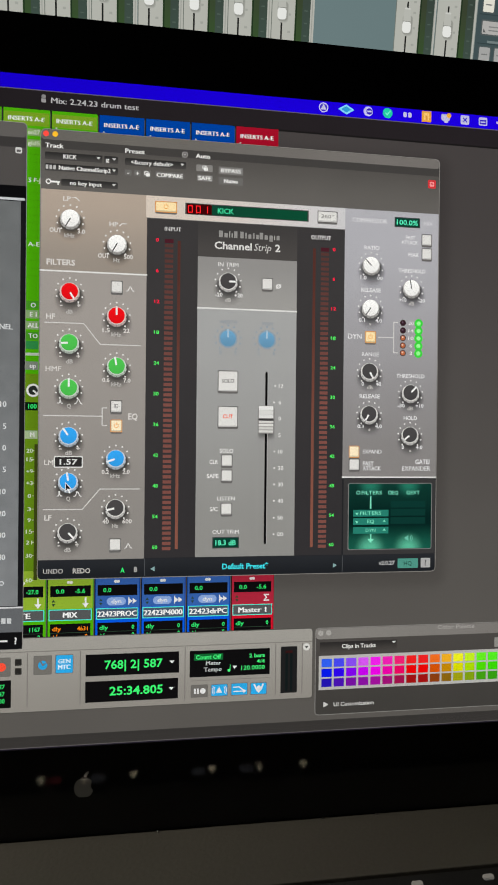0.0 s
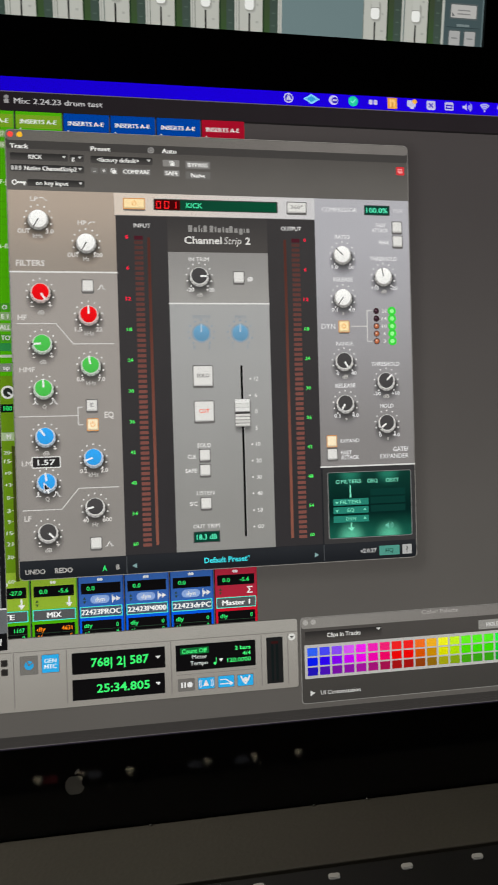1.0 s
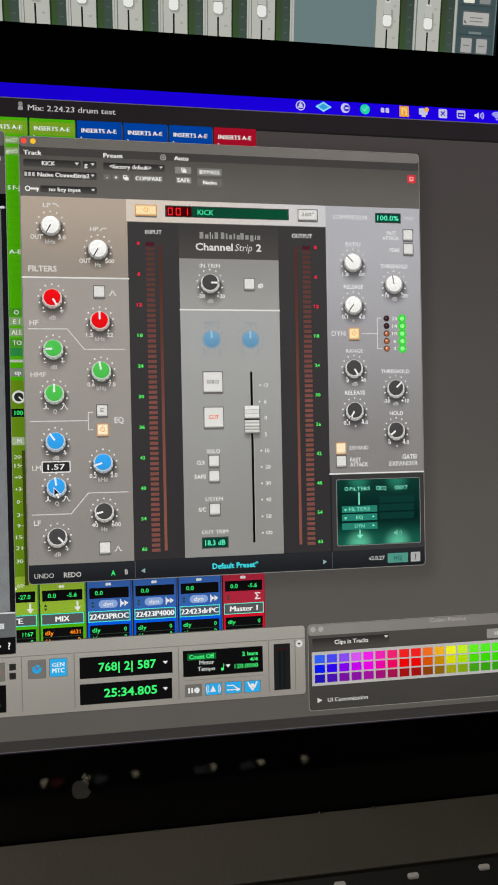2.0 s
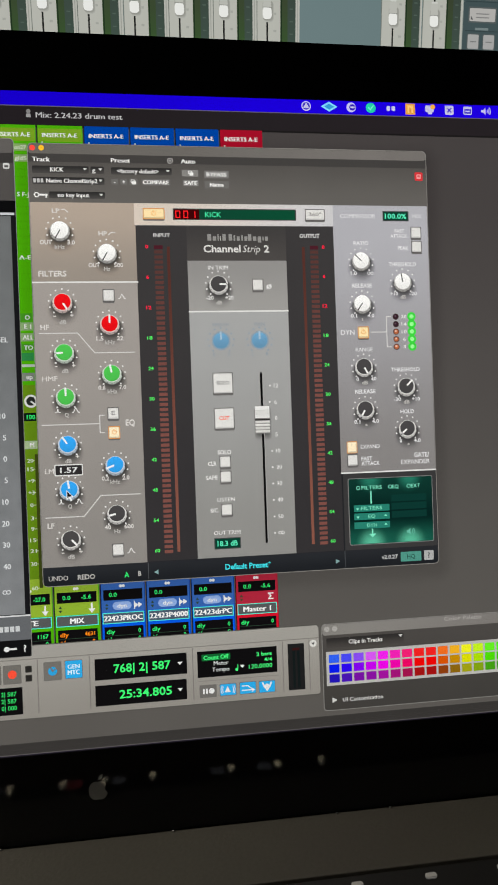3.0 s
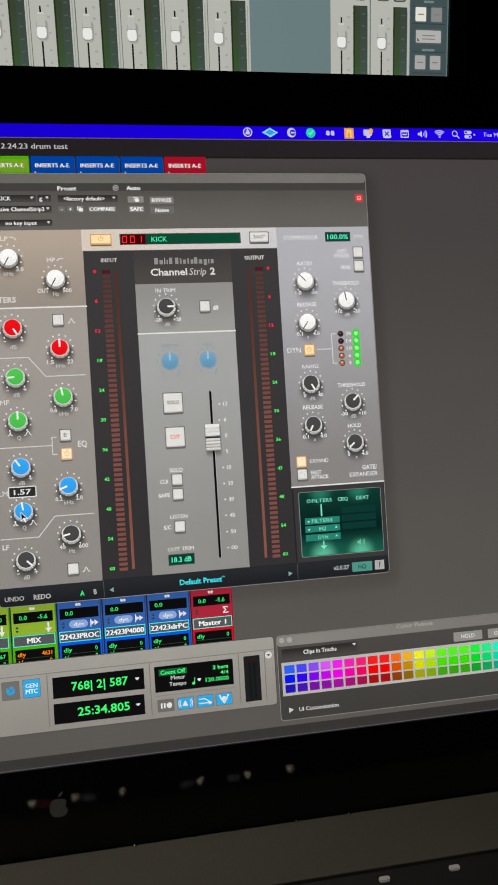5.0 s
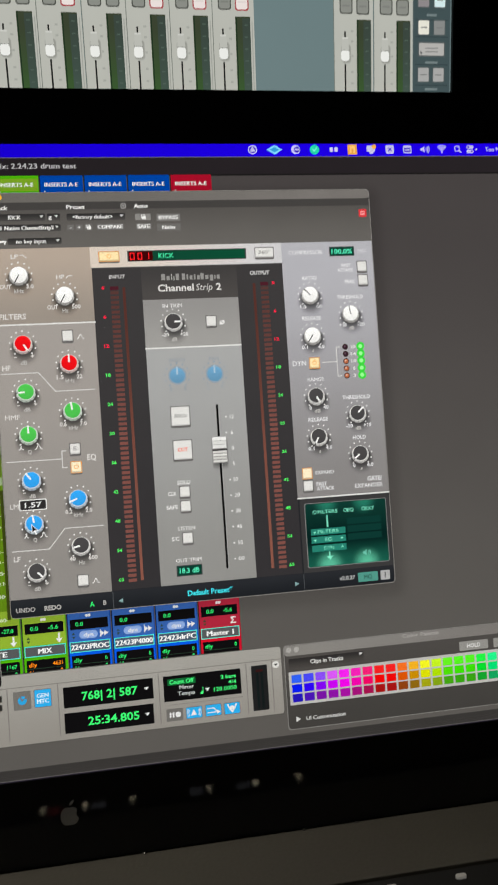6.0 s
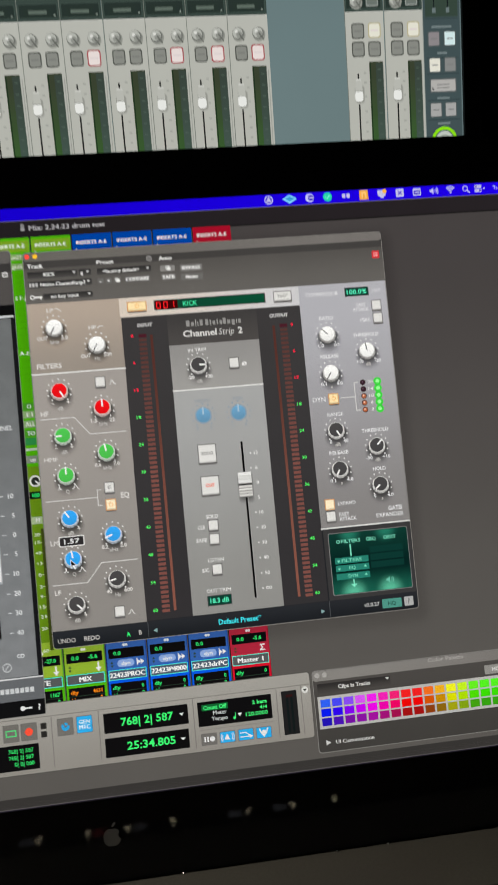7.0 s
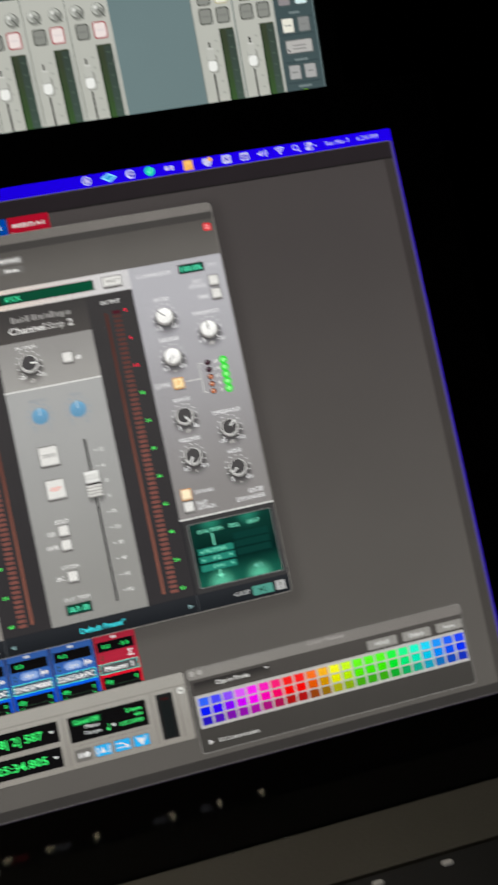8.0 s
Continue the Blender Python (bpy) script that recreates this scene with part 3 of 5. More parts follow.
for z, s, c in ((4.42, "O", (60, 130, 30)), (4.22, "E 1", (120, 148, 100)), (3.98, "ALL", (120, 148, 100)), (3.75, "TO", (60, 130, 30)), (3.55, "", (40, 120, 60)), (3.1, "up", (110, 118, 105)), (2.21, "100", (10, 24, 14)), (1.59, "M", (150, 168, 130))):
    gp("strip_key", z, lambda a: a.rect(-2.58, z - 0.09, -2.31, z + 0.09, G(*c), 0).text(s, -2.42, z, 0.1, LED_GREEN if s == "100" else WHITE, 1, heavy=0.045))
gp("strip_divider", 3.35, lambda a: a.rect(-2.58, 3.32, -2.30, 3.38, G(170, 180, 160), 0))
gp("pan_knob", 2.56, lambda a: a.disc(-2.41, 2.56, 0.145, G(225, 225, 220), 0).disc(-2.41, 2.56, 0.10, G(35, 38, 35), 1).line([(-2.40, 2.55), (-2.33, 2.49)], 0.035, WHITE, 2))
for z, s in ((1.24, "20"), (1.05, "15"), (0.79, "+9"), (0.53, "+3"), (0.25, "0"), (-0.04, "3"), (-0.28, "9"), (-0.53, "15"), (-0.77, "21"), (-1.06, "30"), (-1.60, "60")):
    gp("level_number", z, lambda a: a.text(s, -2.47, z, 0.085, G(214, 222, 198), 1, w=0.065 * len(s), heavy=0.04).rect(-2.42, z - 0.006, -2.37, z + 0.006, G(205, 215, 190), 1))
gp("strip_meter", 0.0, lambda a: a.rect(-2.37, -1.60, -2.29, 1.38, G(54, 62, 20), 0))

# ---------------------------------------------------------------- transport window
TRO = (-2.0, -3.7)
tr = Art(*TRO, 16)
trans_grey = glow("transport_grey", (128, 124, 117), (142, 139, 132), uneven=0.06)
tr.rect(L0 + 4, -4.50, 3.95, -2.85, G(70, 68, 64), 0, 0.08).rect(L0 + 4.02, -4.48, 3.93, -2.87, trans_grey, 1, 0.07)
tr.rect(L0 + 4.02, -3.175, 3.93, -3.155, G(112, 108, 102), 2)
for x in (-2.49, -1.36, 0.955, 3.05, 3.68):
    tr.rect(x, -4.38, x + 0.02, -3.19, G(105, 101, 96), 2)
tr.rect(1.08, -3.975, 2.95, -3.96, G(112, 108, 102), 2)
transport = tr.put("transport_window", monitor, ORIGIN, "light grey transport window with green counters")


def tpart(name, draw, x, z, label=""):
    a = Art(x, z, 19)
    draw(a)
    return a.put(name, transport, TRO, label)


MEDGREY, SKY = G(112, 110, 106), G(38, 150, 205)
tpart("counter_display", lambda a: a.rect(-1.235, -3.76, 0.83, -3.28, BLACK, 0).text("768| 2| 587", -0.18, -3.52, 0.185, G(60, 232, 110), 1, w=1.28, heavy=0.02).poly([(0.61, -3.48), (0.73, -3.48), (0.67, -3.55)], WHITE, 1), -0.2, -3.52, "black counter with green bars and beats")
tpart("counter_display", lambda a: a.rect(-1.24, -4.345, 0.81, -3.88, BLACK, 0).text("25:34.805", -0.12, -4.11, 0.185, G(60, 232, 110), 1, w=1.18, heavy=0.02).poly([(0.60, -4.08), (0.72, -4.08), (0.66, -4.15)], WHITE, 1), -0.2, -4.11, "black counter with green time")
tpart("tempo_display", lambda a: a.rect(1.07, -3.885, 2.92, -3.285, BLACK, 0).rect(1.17, -3.51, 1.83, -3.36, G(16, 88, 42), 1).text("Count Off", 1.5, -3.435, 0.095, G(70, 235, 120), 2, w=0.58, heavy=0.028).text("Meter", 1.615, -3.575, 0.095, G(200, 204, 200), 2, w=0.34, heavy=0.028).text("Tempo", 1.60, -3.72, 0.095, G(200, 204, 200), 2, w=0.40, heavy=0.028).text("2 bars", 2.62, -3.44, 0.085, G(70, 235, 120), 2, w=0.37, heavy=0.028).text("4/4", 2.71, -3.575, 0.085, G(70, 235, 120), 2, w=0.19, heavy=0.012).text("120.0000", 2.53, -3.715, 0.095, G(70, 235, 120), 2, w=0.55, heavy=0.012).disc(1.97, -3.76, 0.035, G(70, 235, 120), 2, 10).rect(1.99, -3.76, 2.005, -3.63, G(70, 235, 120), 2).poly([(2.05, -3.66), (2.16, -3.66), (2.105, -3.735)], WHITE, 2), 2.0, -3.58, "black tempo readout")


def tbutton(x0, z0, x1, z1, mat, draw, label):
    def paint(a):
        a.rect(x0, z0, x1, z1, G(92, 90, 86), 0, 0.02).rect(x0 + 0.012, z0 + 0.012, x1 - 0.012, z1 - 0.012, mat, 1, 0.02)
        draw(a, (x0 + x1) / 2, (z0 + z1) / 2)
    return tpart("transport_button", paint, (x0 + x1) / 2, (z0 + z1) / 2, label)


tbutton(1.10, -4.35, 1.49, -4.06, G(96, 93, 89), lambda a, x, z: a.rect(x - 0.12, z - 0.06, x - 0.08, z + 0.06, WHITE, 2).rect(x - 0.05, z - 0.06, x - 0.01, z + 0.06, WHITE, 2).disc(x + 0.08, z, 0.065, WHITE, 2, 16), "grey button with a wait sign")
tbutton(1.56, -4.345, 1.95, -4.065, SKY, lambda a, x, z: a.poly([(x - 0.08, z - 0.06), (x + 0.06, z - 0.06), (x - 0.01, z + 0.08)], WHITE, 2).ring(x, z, 0.12, 0.135, WHITE, 2, 5, -35, 35).ring(x, z, 0.12, 0.135, WHITE, 2, 5, 145, 215).ring(x, z, 0.155, 0.17, WHITE, 2, 5, -35, 35).ring(x, z, 0.155, 0.17, WHITE, 2, 5, 145, 215), "lit blue button with a metronome sign")
tbutton(2.02, -4.345, 2.41, -4.06, SKY, lambda a, x, z: a.line([(x - 0.13, z + 0.05), (x + 0.0, z + 0.05), (x + 0.12, z - 0.05)], 0.025, WHITE, 2).line([(x - 0.13, z - 0.05), (x + 0.12, z - 0.05)], 0.025, WHITE, 2).poly([(x + 0.09, z - 0.1), (x + 0.17, z - 0.05), (x + 0.09, z)], WHITE, 2), "lit blue button with merging arrows")
tbutton(2.47, -4.35, 2.86, -4.07, SKY, lambda a, x, z: a.disc(x, z + 0.02, 0.05, WHITE, 2, 14).line([(x - 0.1, z + 0.09), (x - 0.06, z), (x, z - 0.08)], 0.035, WHITE, 2).line([(x + 0.1, z + 0.09), (x + 0.06, z), (x, z - 0.08)], 0.035, WHITE, 2), "lit blue button with a white sign")
tbutton(-2.35, -3.68, -1.96, -3.26, G(100, 97, 92), lambda a, x, z: a.disc(x, z, 0.10, G(40, 140, 190), 2, 20).line([(x, z), (x - 0.05, z + 0.10)], 0.03, G(100, 97, 92), 3).line([(x, z), (x + 0.09, z + 0.06)], 0.02, G(100, 97, 92), 3), "grey button with a blue dial")
tbutton(-1.89, -3.67, -1.50, -3.255, SKY, lambda a, x, z: a.text("GEN", x, z + 0.065, 0.095, G(205, 230, 240), 2, w=0.26, heavy=0.08).text("MTC", x, z - 0.065, 0.1, G(220, 238, 246), 2, w=0.26, heavy=0.08), "lit blue generate timecode button")
tbutton(-3.22, -3.69, -2.83, -3.27, G(98, 95, 90), lambda a, x, z: a.disc(x, z, 0.095, G(225, 72, 50), 2, 20), "grey record button with a red dot")
tbutton(-3.64, -3.69, -3.26, -3.27, G(98, 95, 90), lambda a, x, z: a.edge(x - 0.13, z - 0.08, x + 0.13, z + 0.08, 0.03, G(80, 190, 110), 2), "grey loop button with a green sign")
for z in (-3.385, -3.585):
    tpart("indicator", lambda a: a.rect(-2.745, z - 0.075, -2.60, z + 0.075, G(52, 50, 46), 0, 0.02).rect(-2.725, z - 0.055, -2.62, z + 0.055, G(34, 33, 31), 1), -2.67, z)
tpart("selection_display", lambda a: [a.rect(-4.6, -4.375, -2.82, -3.77, BLACK, 0)] + [a.text(s, -2.95, z, 0.095, G(50, 205, 100), 1, heavy=0.012, align="r") for s, z in (("768| 2| 587", -3.91), ("768| 2| 587", -4.065), ("0| 0| 000", -4.22))], -3.3, -4.07, "small black readout with green numbers")
tpart("level_meter", lambda a: a.rect(3.18, -4.345, 3.57, -3.265, G(26, 26, 26), 0).rect(3.29, -4.30, 3.35, -3.36, G(16, 22, 22), 1).rect(3.40, -4.30, 3.46, -3.36, G(16, 22, 22), 1).rect(3.29, -3.42, 3.46, -3.36, G(44, 18, 18), 2), 3.37, -3.8, "dark level meter")
tpart("menu_dot", lambda a: a.disc(3.79, -3.29, 0.085, G(205, 204, 198), 0, 20).poly([(3.745, -3.27), (3.835, -3.27), (3.79, -3.33)], G(60, 60, 58), 1), 3.79, -3.29)

# ---------------------------------------------------------------- colour palette window
PAO = (7.5, -3.9)
pa = Art(*PAO, 16)
pa.rect(4.0, -4.91, 11.05, -2.86, G(120, 118, 114), 0, 0.09).rect(4.015, -4.895, 11.035, -2.875, glow("palette_body", (56, 54, 51), (66, 63, 60), uneven=0.08), 1, 0.085)
pa.rect(4.02, -3.13, 11.03, -2.88, glow("palette_title", (118, 115, 110), (106, 102, 98), axis=0), 2, 0.07)
pa.rect(4.09, -4.32, 11.0, -3.52, G(168, 166, 162), 2)
palette = pa.put("colour_palette_window", monitor, ORIGIN, "dark palette window with three rows of bright swatches")


def ppart(name, draw, x, z, label=""):
    a = Art(x, z, 19)
    draw(a)
    return a.put(name, palette, PAO, label)


for x in (4.13, 4.32):
    ppart("window_dot", lambda a: a.disc(x, -2.985, 0.065, G(150, 147, 142), 0, 18), x, -2.985)
ppart("window_title", lambda a: a.text("Color Palette", 7.5, -2.94, 0.095, G(150, 146, 142), 0, w=0.95, heavy=0.01), 7.5, -2.94)
ppart("dropdown", lambda a: a.rect(4.11, -3.43, 6.0, -3.2, glow("dropdown_dark", (60, 57, 54), (40, 38, 37)), 0, 0.02).text("Clips in Tracks", 5.06, -3.31, 0.095, G(215, 214, 210), 1, w=0.83, heavy=0.022).poly([(5.87, -3.23), (5.98, -3.23), (5.925, -3.29)], PALE, 1), 5.05, -3.3, "dark drop-down list")
for x0, x1, s in ((8.5, 9.27, "HOLD"), (9.42, 10.16, "Default"), (10.32, 11.0, "None")):
    ppart("palette_button", lambda a: a.rect(x0, -3.47, x1, -3.24, G(128, 126, 121), 0, 0.02).text(s, (x0 + x1) / 2, -3.355, 0.095, G(212, 211, 207), 1, heavy=0.02), (x0 + x1) / 2, -3.35)
ppart("disclosure_label", lambda a: a.poly([(4.21, -4.73), (4.33, -4.665), (4.21, -4.60)], PALE, 0).text("UI Customization", 4.46, -4.67, 0.095, G(210, 209, 205), 0, w=0.98, heavy=0.022, align="l"), 4.7, -4.67)
HUES = (225, 240, 262, 290, 302, 318, 336, 0, 0, 22, 41, 60, 73, 100, 105, 105, 130, 150, 167, 190, 208, 222, 230)
sw = Art(0, 0, 20)
sw.rect(-0.125, -0.098, 0.125, 0.098, swatch_glow(), 0)
sw_mesh = sw.mesh("swatch")
for i, hue in enumerate(HUES):
    for j, (sat, val) in enumerate((({225: 0.80, 240: 0.70, 262: 0.68, 290: 0.64}.get(hue, 0.86), 0.90), (0.97, 0.82 if 35 < hue < 200 else 0.88), (0.88, 0.60))):
        h2 = hue + (10 if hue in (225, 240, 262) else 0) * j
        if 190 <= hue <= 250 and j == 2:
            val = 0.66
        if 20 < hue < 60 and j:
            val -= 0.08
        o = part("swatch", sw_mesh, None, palette, at=((4.28 + 0.2985 * i - PAO[0]) * S, 0, (-3.69 - 0.232 * j - PAO[1]) * S))
        o.color = lin([255 * c for c in colorsys.hsv_to_rgb((h2 % 360) / 360, sat, val)])

# ---------------------------------------------------------------- second plug-in window at the side
W2O = (-4.0, 2.6)
w2 = Art(*W2O, 24)
w2.rect(-9.0, -3.11, -2.575, 8.38, G(128, 125, 121), 0, 0.1).rect(-9.0, -3.095, -2.59, 8.365, G(70, 67, 65), 1, 0.09)
w2.rect(-9.0, 8.05, -2.60, 8.355, G(84, 81, 78), 2, 0.08).rect(-9.0, 7.83, -2.6, 8.05, G(50, 48, 47), 2)
w2.rect(-9.0, 6.72, -2.585, 7.0, G(10, 10, 11), 2).rect(-9.0, 6.68, -2.62, 6.735, G(190, 192, 194), 3)
w2.rect(-9.0, -2.17, -2.585, 6.68, G(20, 20, 22), 2).rect(-9.0, -2.2, -2.59, -2.165, G(200, 200, 200), 3)
w2.rect(-9.0, -2.72, -2.585, -2.2, glow("side_label_grey", (88, 90, 92), (78, 80, 82)), 2).rect(-9.0, -3.09, -2.595, -2.72, G(14, 14, 15), 2)
side = w2.put("side_plugin_window", monitor, ORIGIN, "grey fader plug-in window partly in view")


def spart(name, draw, x, z, label=""):
    a = Art(x, z, 28)
    draw(a)
    return a.put(name, side, W2O, label)


spart("fader_panel", lambda a: a.rect(-9.0, -2.15, -2.695, 6.66, glow("side_panel_grey", (112, 114, 115), (96, 98, 98), uneven=0.2, scale=150), 0), -5, 2, "brushed grey fader panel")
spart("fader_slot", lambda a: a.rect(-3.62, -1.2, -3.50, 5.2, BLACK, 1), -3.56, 2)
spart("fader_cap", lambda a: a.rect(-3.80, 0.12, -3.37, 1.62, G(150, 152, 154), 2, 0.03).rect(-3.80, 0.18, -3.39, 0.85, G(225, 226, 226), 3, 0.02).rect(-3.80, 0.9, -3.39, 1.58, G(205, 207, 208), 3, 0.02), -3.58, 0.9, "white fader cap")
for s, z in (("10", 2.25), ("5", 1.77), ("0", 1.30), ("5", 0.83), ("10", 0.35), ("20", -0.13), ("30", -0.60), ("40", -1.08)):
    spart("scale_number", lambda a: a.text(s, -2.965, z, 0.12, G(214, 216, 216), 1, heavy=0.04, align="r").rect(-3.3, z - 0.008, -3.2, z + 0.008, G(205, 207, 208), 1), -3.05, z)
spart("scale_number", lambda a: a.ring(-3.115, -1.65, 0.03, 0.05, G(205, 207, 208), 1, 12).ring(-3.035, -1.65, 0.03, 0.05, G(205, 207, 208), 1, 12), -3.07, -1.65)
spart("panel_label", lambda a: a.text("CHANNEL", -2.85, 3.93, 0.115, G(208, 210, 210), 1, heavy=0.035, align="r"), -3.2, 4.0)
spart("panel_mark", lambda a: a.ring(-3.42, -1.9, 0.09, 0.11, G(190, 192, 192), 1, 16).line([(-3.46, -1.95), (-3.38, -1.85)], 0.02, G(190, 192, 192), 1), -3.42, -1.9)
spart("maker_blocks", lambda a: [a.rect(-3.86 + 0.118 * i, -2.53, -3.77 + 0.118 * i, -2.41, G(188, 190, 190), 1) for i in range(9)], -3.3, -2.47, "pale blocks of the maker's name")
spart("key_sign", lambda a: a.disc(-3.12, -2.91, 0.06, WHITE, 0, 14).rect(-3.08, -2.93, -2.9, -2.89, WHITE, 0).text("?", -2.73, -2.91, 0.14, WHITE, 0, heavy=0.03), -2.9, -2.91)
spart("window_button", lambda a: a.rect(-2.82, 7.70, -2.68, 7.83, PALE, 0, 0.03).rect(-2.79, 7.73, -2.71, 7.78, G(80, 78, 76), 1), -2.75, 7.76)

# ---------------------------------------------------------------- channel strip plug-in window
PLO = (2.3, 3.3)
pl = Art(*PLO, 34)
pl.rect(-2.295, -1.59, 6.945, 8.285, G(122, 119, 114), 0, 0.11).rect(-2.28, -1.575, 6.93, 8.27, G(31, 32, 34), 1, 0.10)
def soft_patch(name, half_x, half_z, reach, rgb, most, shift=0.0):
    """A drawn patch that is full inside a box about its origin and fades out over a distance: darkening (rgb None) or a glow."""
    m, nt, out = fresh(name)
    co = nt.nodes.new("ShaderNodeTexCoord")
    last = co.outputs["Object"]
    for op, vec in (("ABSOLUTE", None), ("SUBTRACT", (half_x * S, 1.0, half_z * S)), ("MAXIMUM", (0, 0, 0)), ("LENGTH", None)):
        node = nt.nodes.new("ShaderNodeVectorMath")
        node.operation = op
        nt.links.new(last, node.inputs[0])
        if vec:
            node.inputs[1].default_value = vec
        last = node.outputs["Value"] if op == "LENGTH" else node.outputs["Vector"]
    fall = nt.nodes.new("ShaderNodeMapRange")
    fall.interpolation_type = "SMOOTHERSTEP"
    fall.inputs["From Min"].default_value, fall.inputs["From Max"].default_value = shift * S, reach * S
    fall.inputs["To Min"].default_value, fall.inputs["To Max"].default_value = most, 0.0
    nt.links.new(last, fall.inputs["Value"])
    clear = nt.nodes.new("ShaderNodeBsdfTransparent")
    lit = nt.nodes.new("ShaderNodeEmission")
    lit.inputs[0].default_value = lin(rgb) if rgb else (0, 0, 0, 1)
    mix = nt.nodes.new("ShaderNodeMixShader")
    nt.links.new(fall.outputs[0], mix.inputs[0])
    nt.links.new(clear.outputs[0], mix.inputs[1])
    nt.links.new(lit.outputs[0], mix.inputs[2])
    nt.links.new(mix.outputs[0], out.inputs[0])
    return m


sha = Art(2.325, 3.2, 31)
sha.rect(-2.95, -2.35, 7.6, 8.75, soft_patch("window_shadow", 4.55, 4.8, 0.62, None, 0.2), 0, 0.5)
shadow = sha.put("window_shadow", monitor, ORIGIN, "soft drawn shadow round the plug-in window")
shadow.visible_shadow = False
plugin = pl.put("plugin_window", monitor, ORIGIN, "grey channel strip plug-in window with coloured knobs")


def pp(name, draw, x, z, label="", base=37):
    a = Art(x, z, base)
    draw(a)
    return a.put(name, plugin, PLO, label)


pp("window_header", lambda a: a.rect(-2.28, 6.97, 6.93, 8.03, glow("plugin_header", (88, 85, 81), (70, 67, 64), uneven=0.08), 0).rect(-2.28, 8.04, 6.93, 8.265, glow("plugin_title", (92, 89, 84), (104, 100, 96), axis=0), 0, 0.09).rect(-2.28, 7.87, 6.93, 8.05, G(58, 56, 54), 1), 2.3, 7.6, "dark grey window header")
pp("close_dot", lambda a: a.disc(-2.18, 8.175, 0.062, G(235, 70, 60), 2, 18), -2.18, 8.175, "red close dot")
pp("minimise_dot", lambda a: a.disc(-1.985, 8.175, 0.062, G(238, 180, 45), 2, 18), -1.985, 8.175, "yellow minimise dot")


HEADT = G(238, 237, 233)
DROP = glow("drop_down_grey", (62, 60, 58), (40, 39, 38))


def menu_box(x0, z0, x1, z1, s, arrow=True, w=None):
    def paint(a):
        a.rect(x0, z0, x1, z1, DROP, 2, 0.03)
        end = x1 - (0.16 if arrow else 0)
        a.text(s, (x0 + end) / 2, (z0 + z1) / 2, 0.09, G(232, 231, 227), 3, w=w, heavy=0.06)
        if arrow:
            a.poly([(x1 - 0.13, z1 - 0.04), (x1 - 0.04, z1 - 0.04), (x1 - 0.085, z1 - 0.095)], PALE, 3)
    pp("drop_down", paint, (x0 + x1) / 2, (z0 + z1) / 2)


for s, x, z, w in (("Track", -2.0, 7.925, 0.38), ("Preset", -0.26, 7.93, 0.42), ("Auto", 1.26, 7.935, 0.32)):
    pp("header_label", lambda a: a.text(s, x, z, 0.098, HEADT, 2, w=w, heavy=0.075), x, z)
menu_box(-2.2, 7.62, -0.97, 7.78, "KICK", w=0.28)
menu_box(-0.93, 7.62, -0.63, 7.78, "g", w=0.07)
menu_box(-0.48, 7.61, 0.88, 7.77, "<factory default>", w=0.92)
menu_box(-1.85, 7.06, -0.63, 7.21, "no key input", w=0.68)
pp("drop_down", lambda a: [a.rect(-2.2, 7.37, -0.63, 7.53, DROP, 2, 0.03), a.text("Native ChannelStrip2", -1.90, 7.452, 0.09, HEADT, 3, w=1.11, heavy=0.06, align="l"), a.poly([(-0.76, 7.49), (-0.67, 7.49), (-0.715, 7.435)], PALE, 3)] + [a.rect(x0, 7.405, x0 + 0.055, 7.495, G(176, 175, 172), 3) for x0 in (-2.18, -2.10, -2.02)], -1.4, 7.45)
pp("key_sign", lambda a: a.ring(-2.12, 7.135, 0.035, 0.06, HEADT, 2, 14).rect(-2.06, 7.115, -1.88, 7.155, HEADT, 2).rect(-1.93, 7.07, -1.9, 7.12, HEADT, 2), -2.0, 7.13)


def small_key(x0, z0, x1, z1, s, w=None, tone=96):
    pp("header_button", lambda a: a.rect(x0, z0, x1, z1, G(tone, tone - 2, tone - 5), 2, 0.02).text(s, (x0 + x1) / 2, (z0 + z1) / 2, 0.088, HEADT, 3, w=w, heavy=0.08), (x0 + x1) / 2, (z0 + z1) / 2)


small_key(-0.48, 7.38, -0.33, 7.51, "-")
small_key(-0.28, 7.38, -0.13, 7.51, "+")
small_key(0.2, 7.37, 0.83, 7.52, "COMPARE", 0.58)
small_key(1.13, 7.37, 1.48, 7.51, "SAFE", 0.29, 116)
small_key(1.62, 7.56, 2.18, 7.73, "BYPASS", 0.45, 110)
small_key(1.62, 7.325, 2.18, 7.495, "Native", 0.31)
for x, z in ((0.01, 7.445), (1.31, 7.665)):
    pp("copy_button", lambda a: a.rect(x - 0.09 if x < 1 else x - 0.2, z - 0.075, x + 0.09 if x < 1 else x + 0.17, z + 0.075, G(96, 94, 90) if x < 1 else G(120, 118, 114), 2, 0.02).edge(x - 0.06, z - 0.02, x + 0.03, z + 0.055, 0.015, HEADT, 3).rect(x - 0.03, z - 0.055, x + 0.06, z + 0.02, HEADT, 4), x, z)
pp("preset_menu", lambda a: a.ring(0.85, 7.94, 0.05, 0.068, G(160, 158, 155), 2, 16).poly([(0.815, 7.955), (0.885, 7.955), (0.85, 7.91)], G(170, 168, 165), 3), 0.85, 7.95)
pp("target_button", lambda a: a.rect(6.645, 7.575, 6.845, 7.775, G(190, 48, 52), 2, 0.03).rect(6.69, 7.62, 6.80, 7.73, G(226, 138, 138), 3, 0.02).rect(6.715, 7.67, 6.775, 7.70, G(190, 56, 58), 4), 6.745, 7.69, "lit red target button")

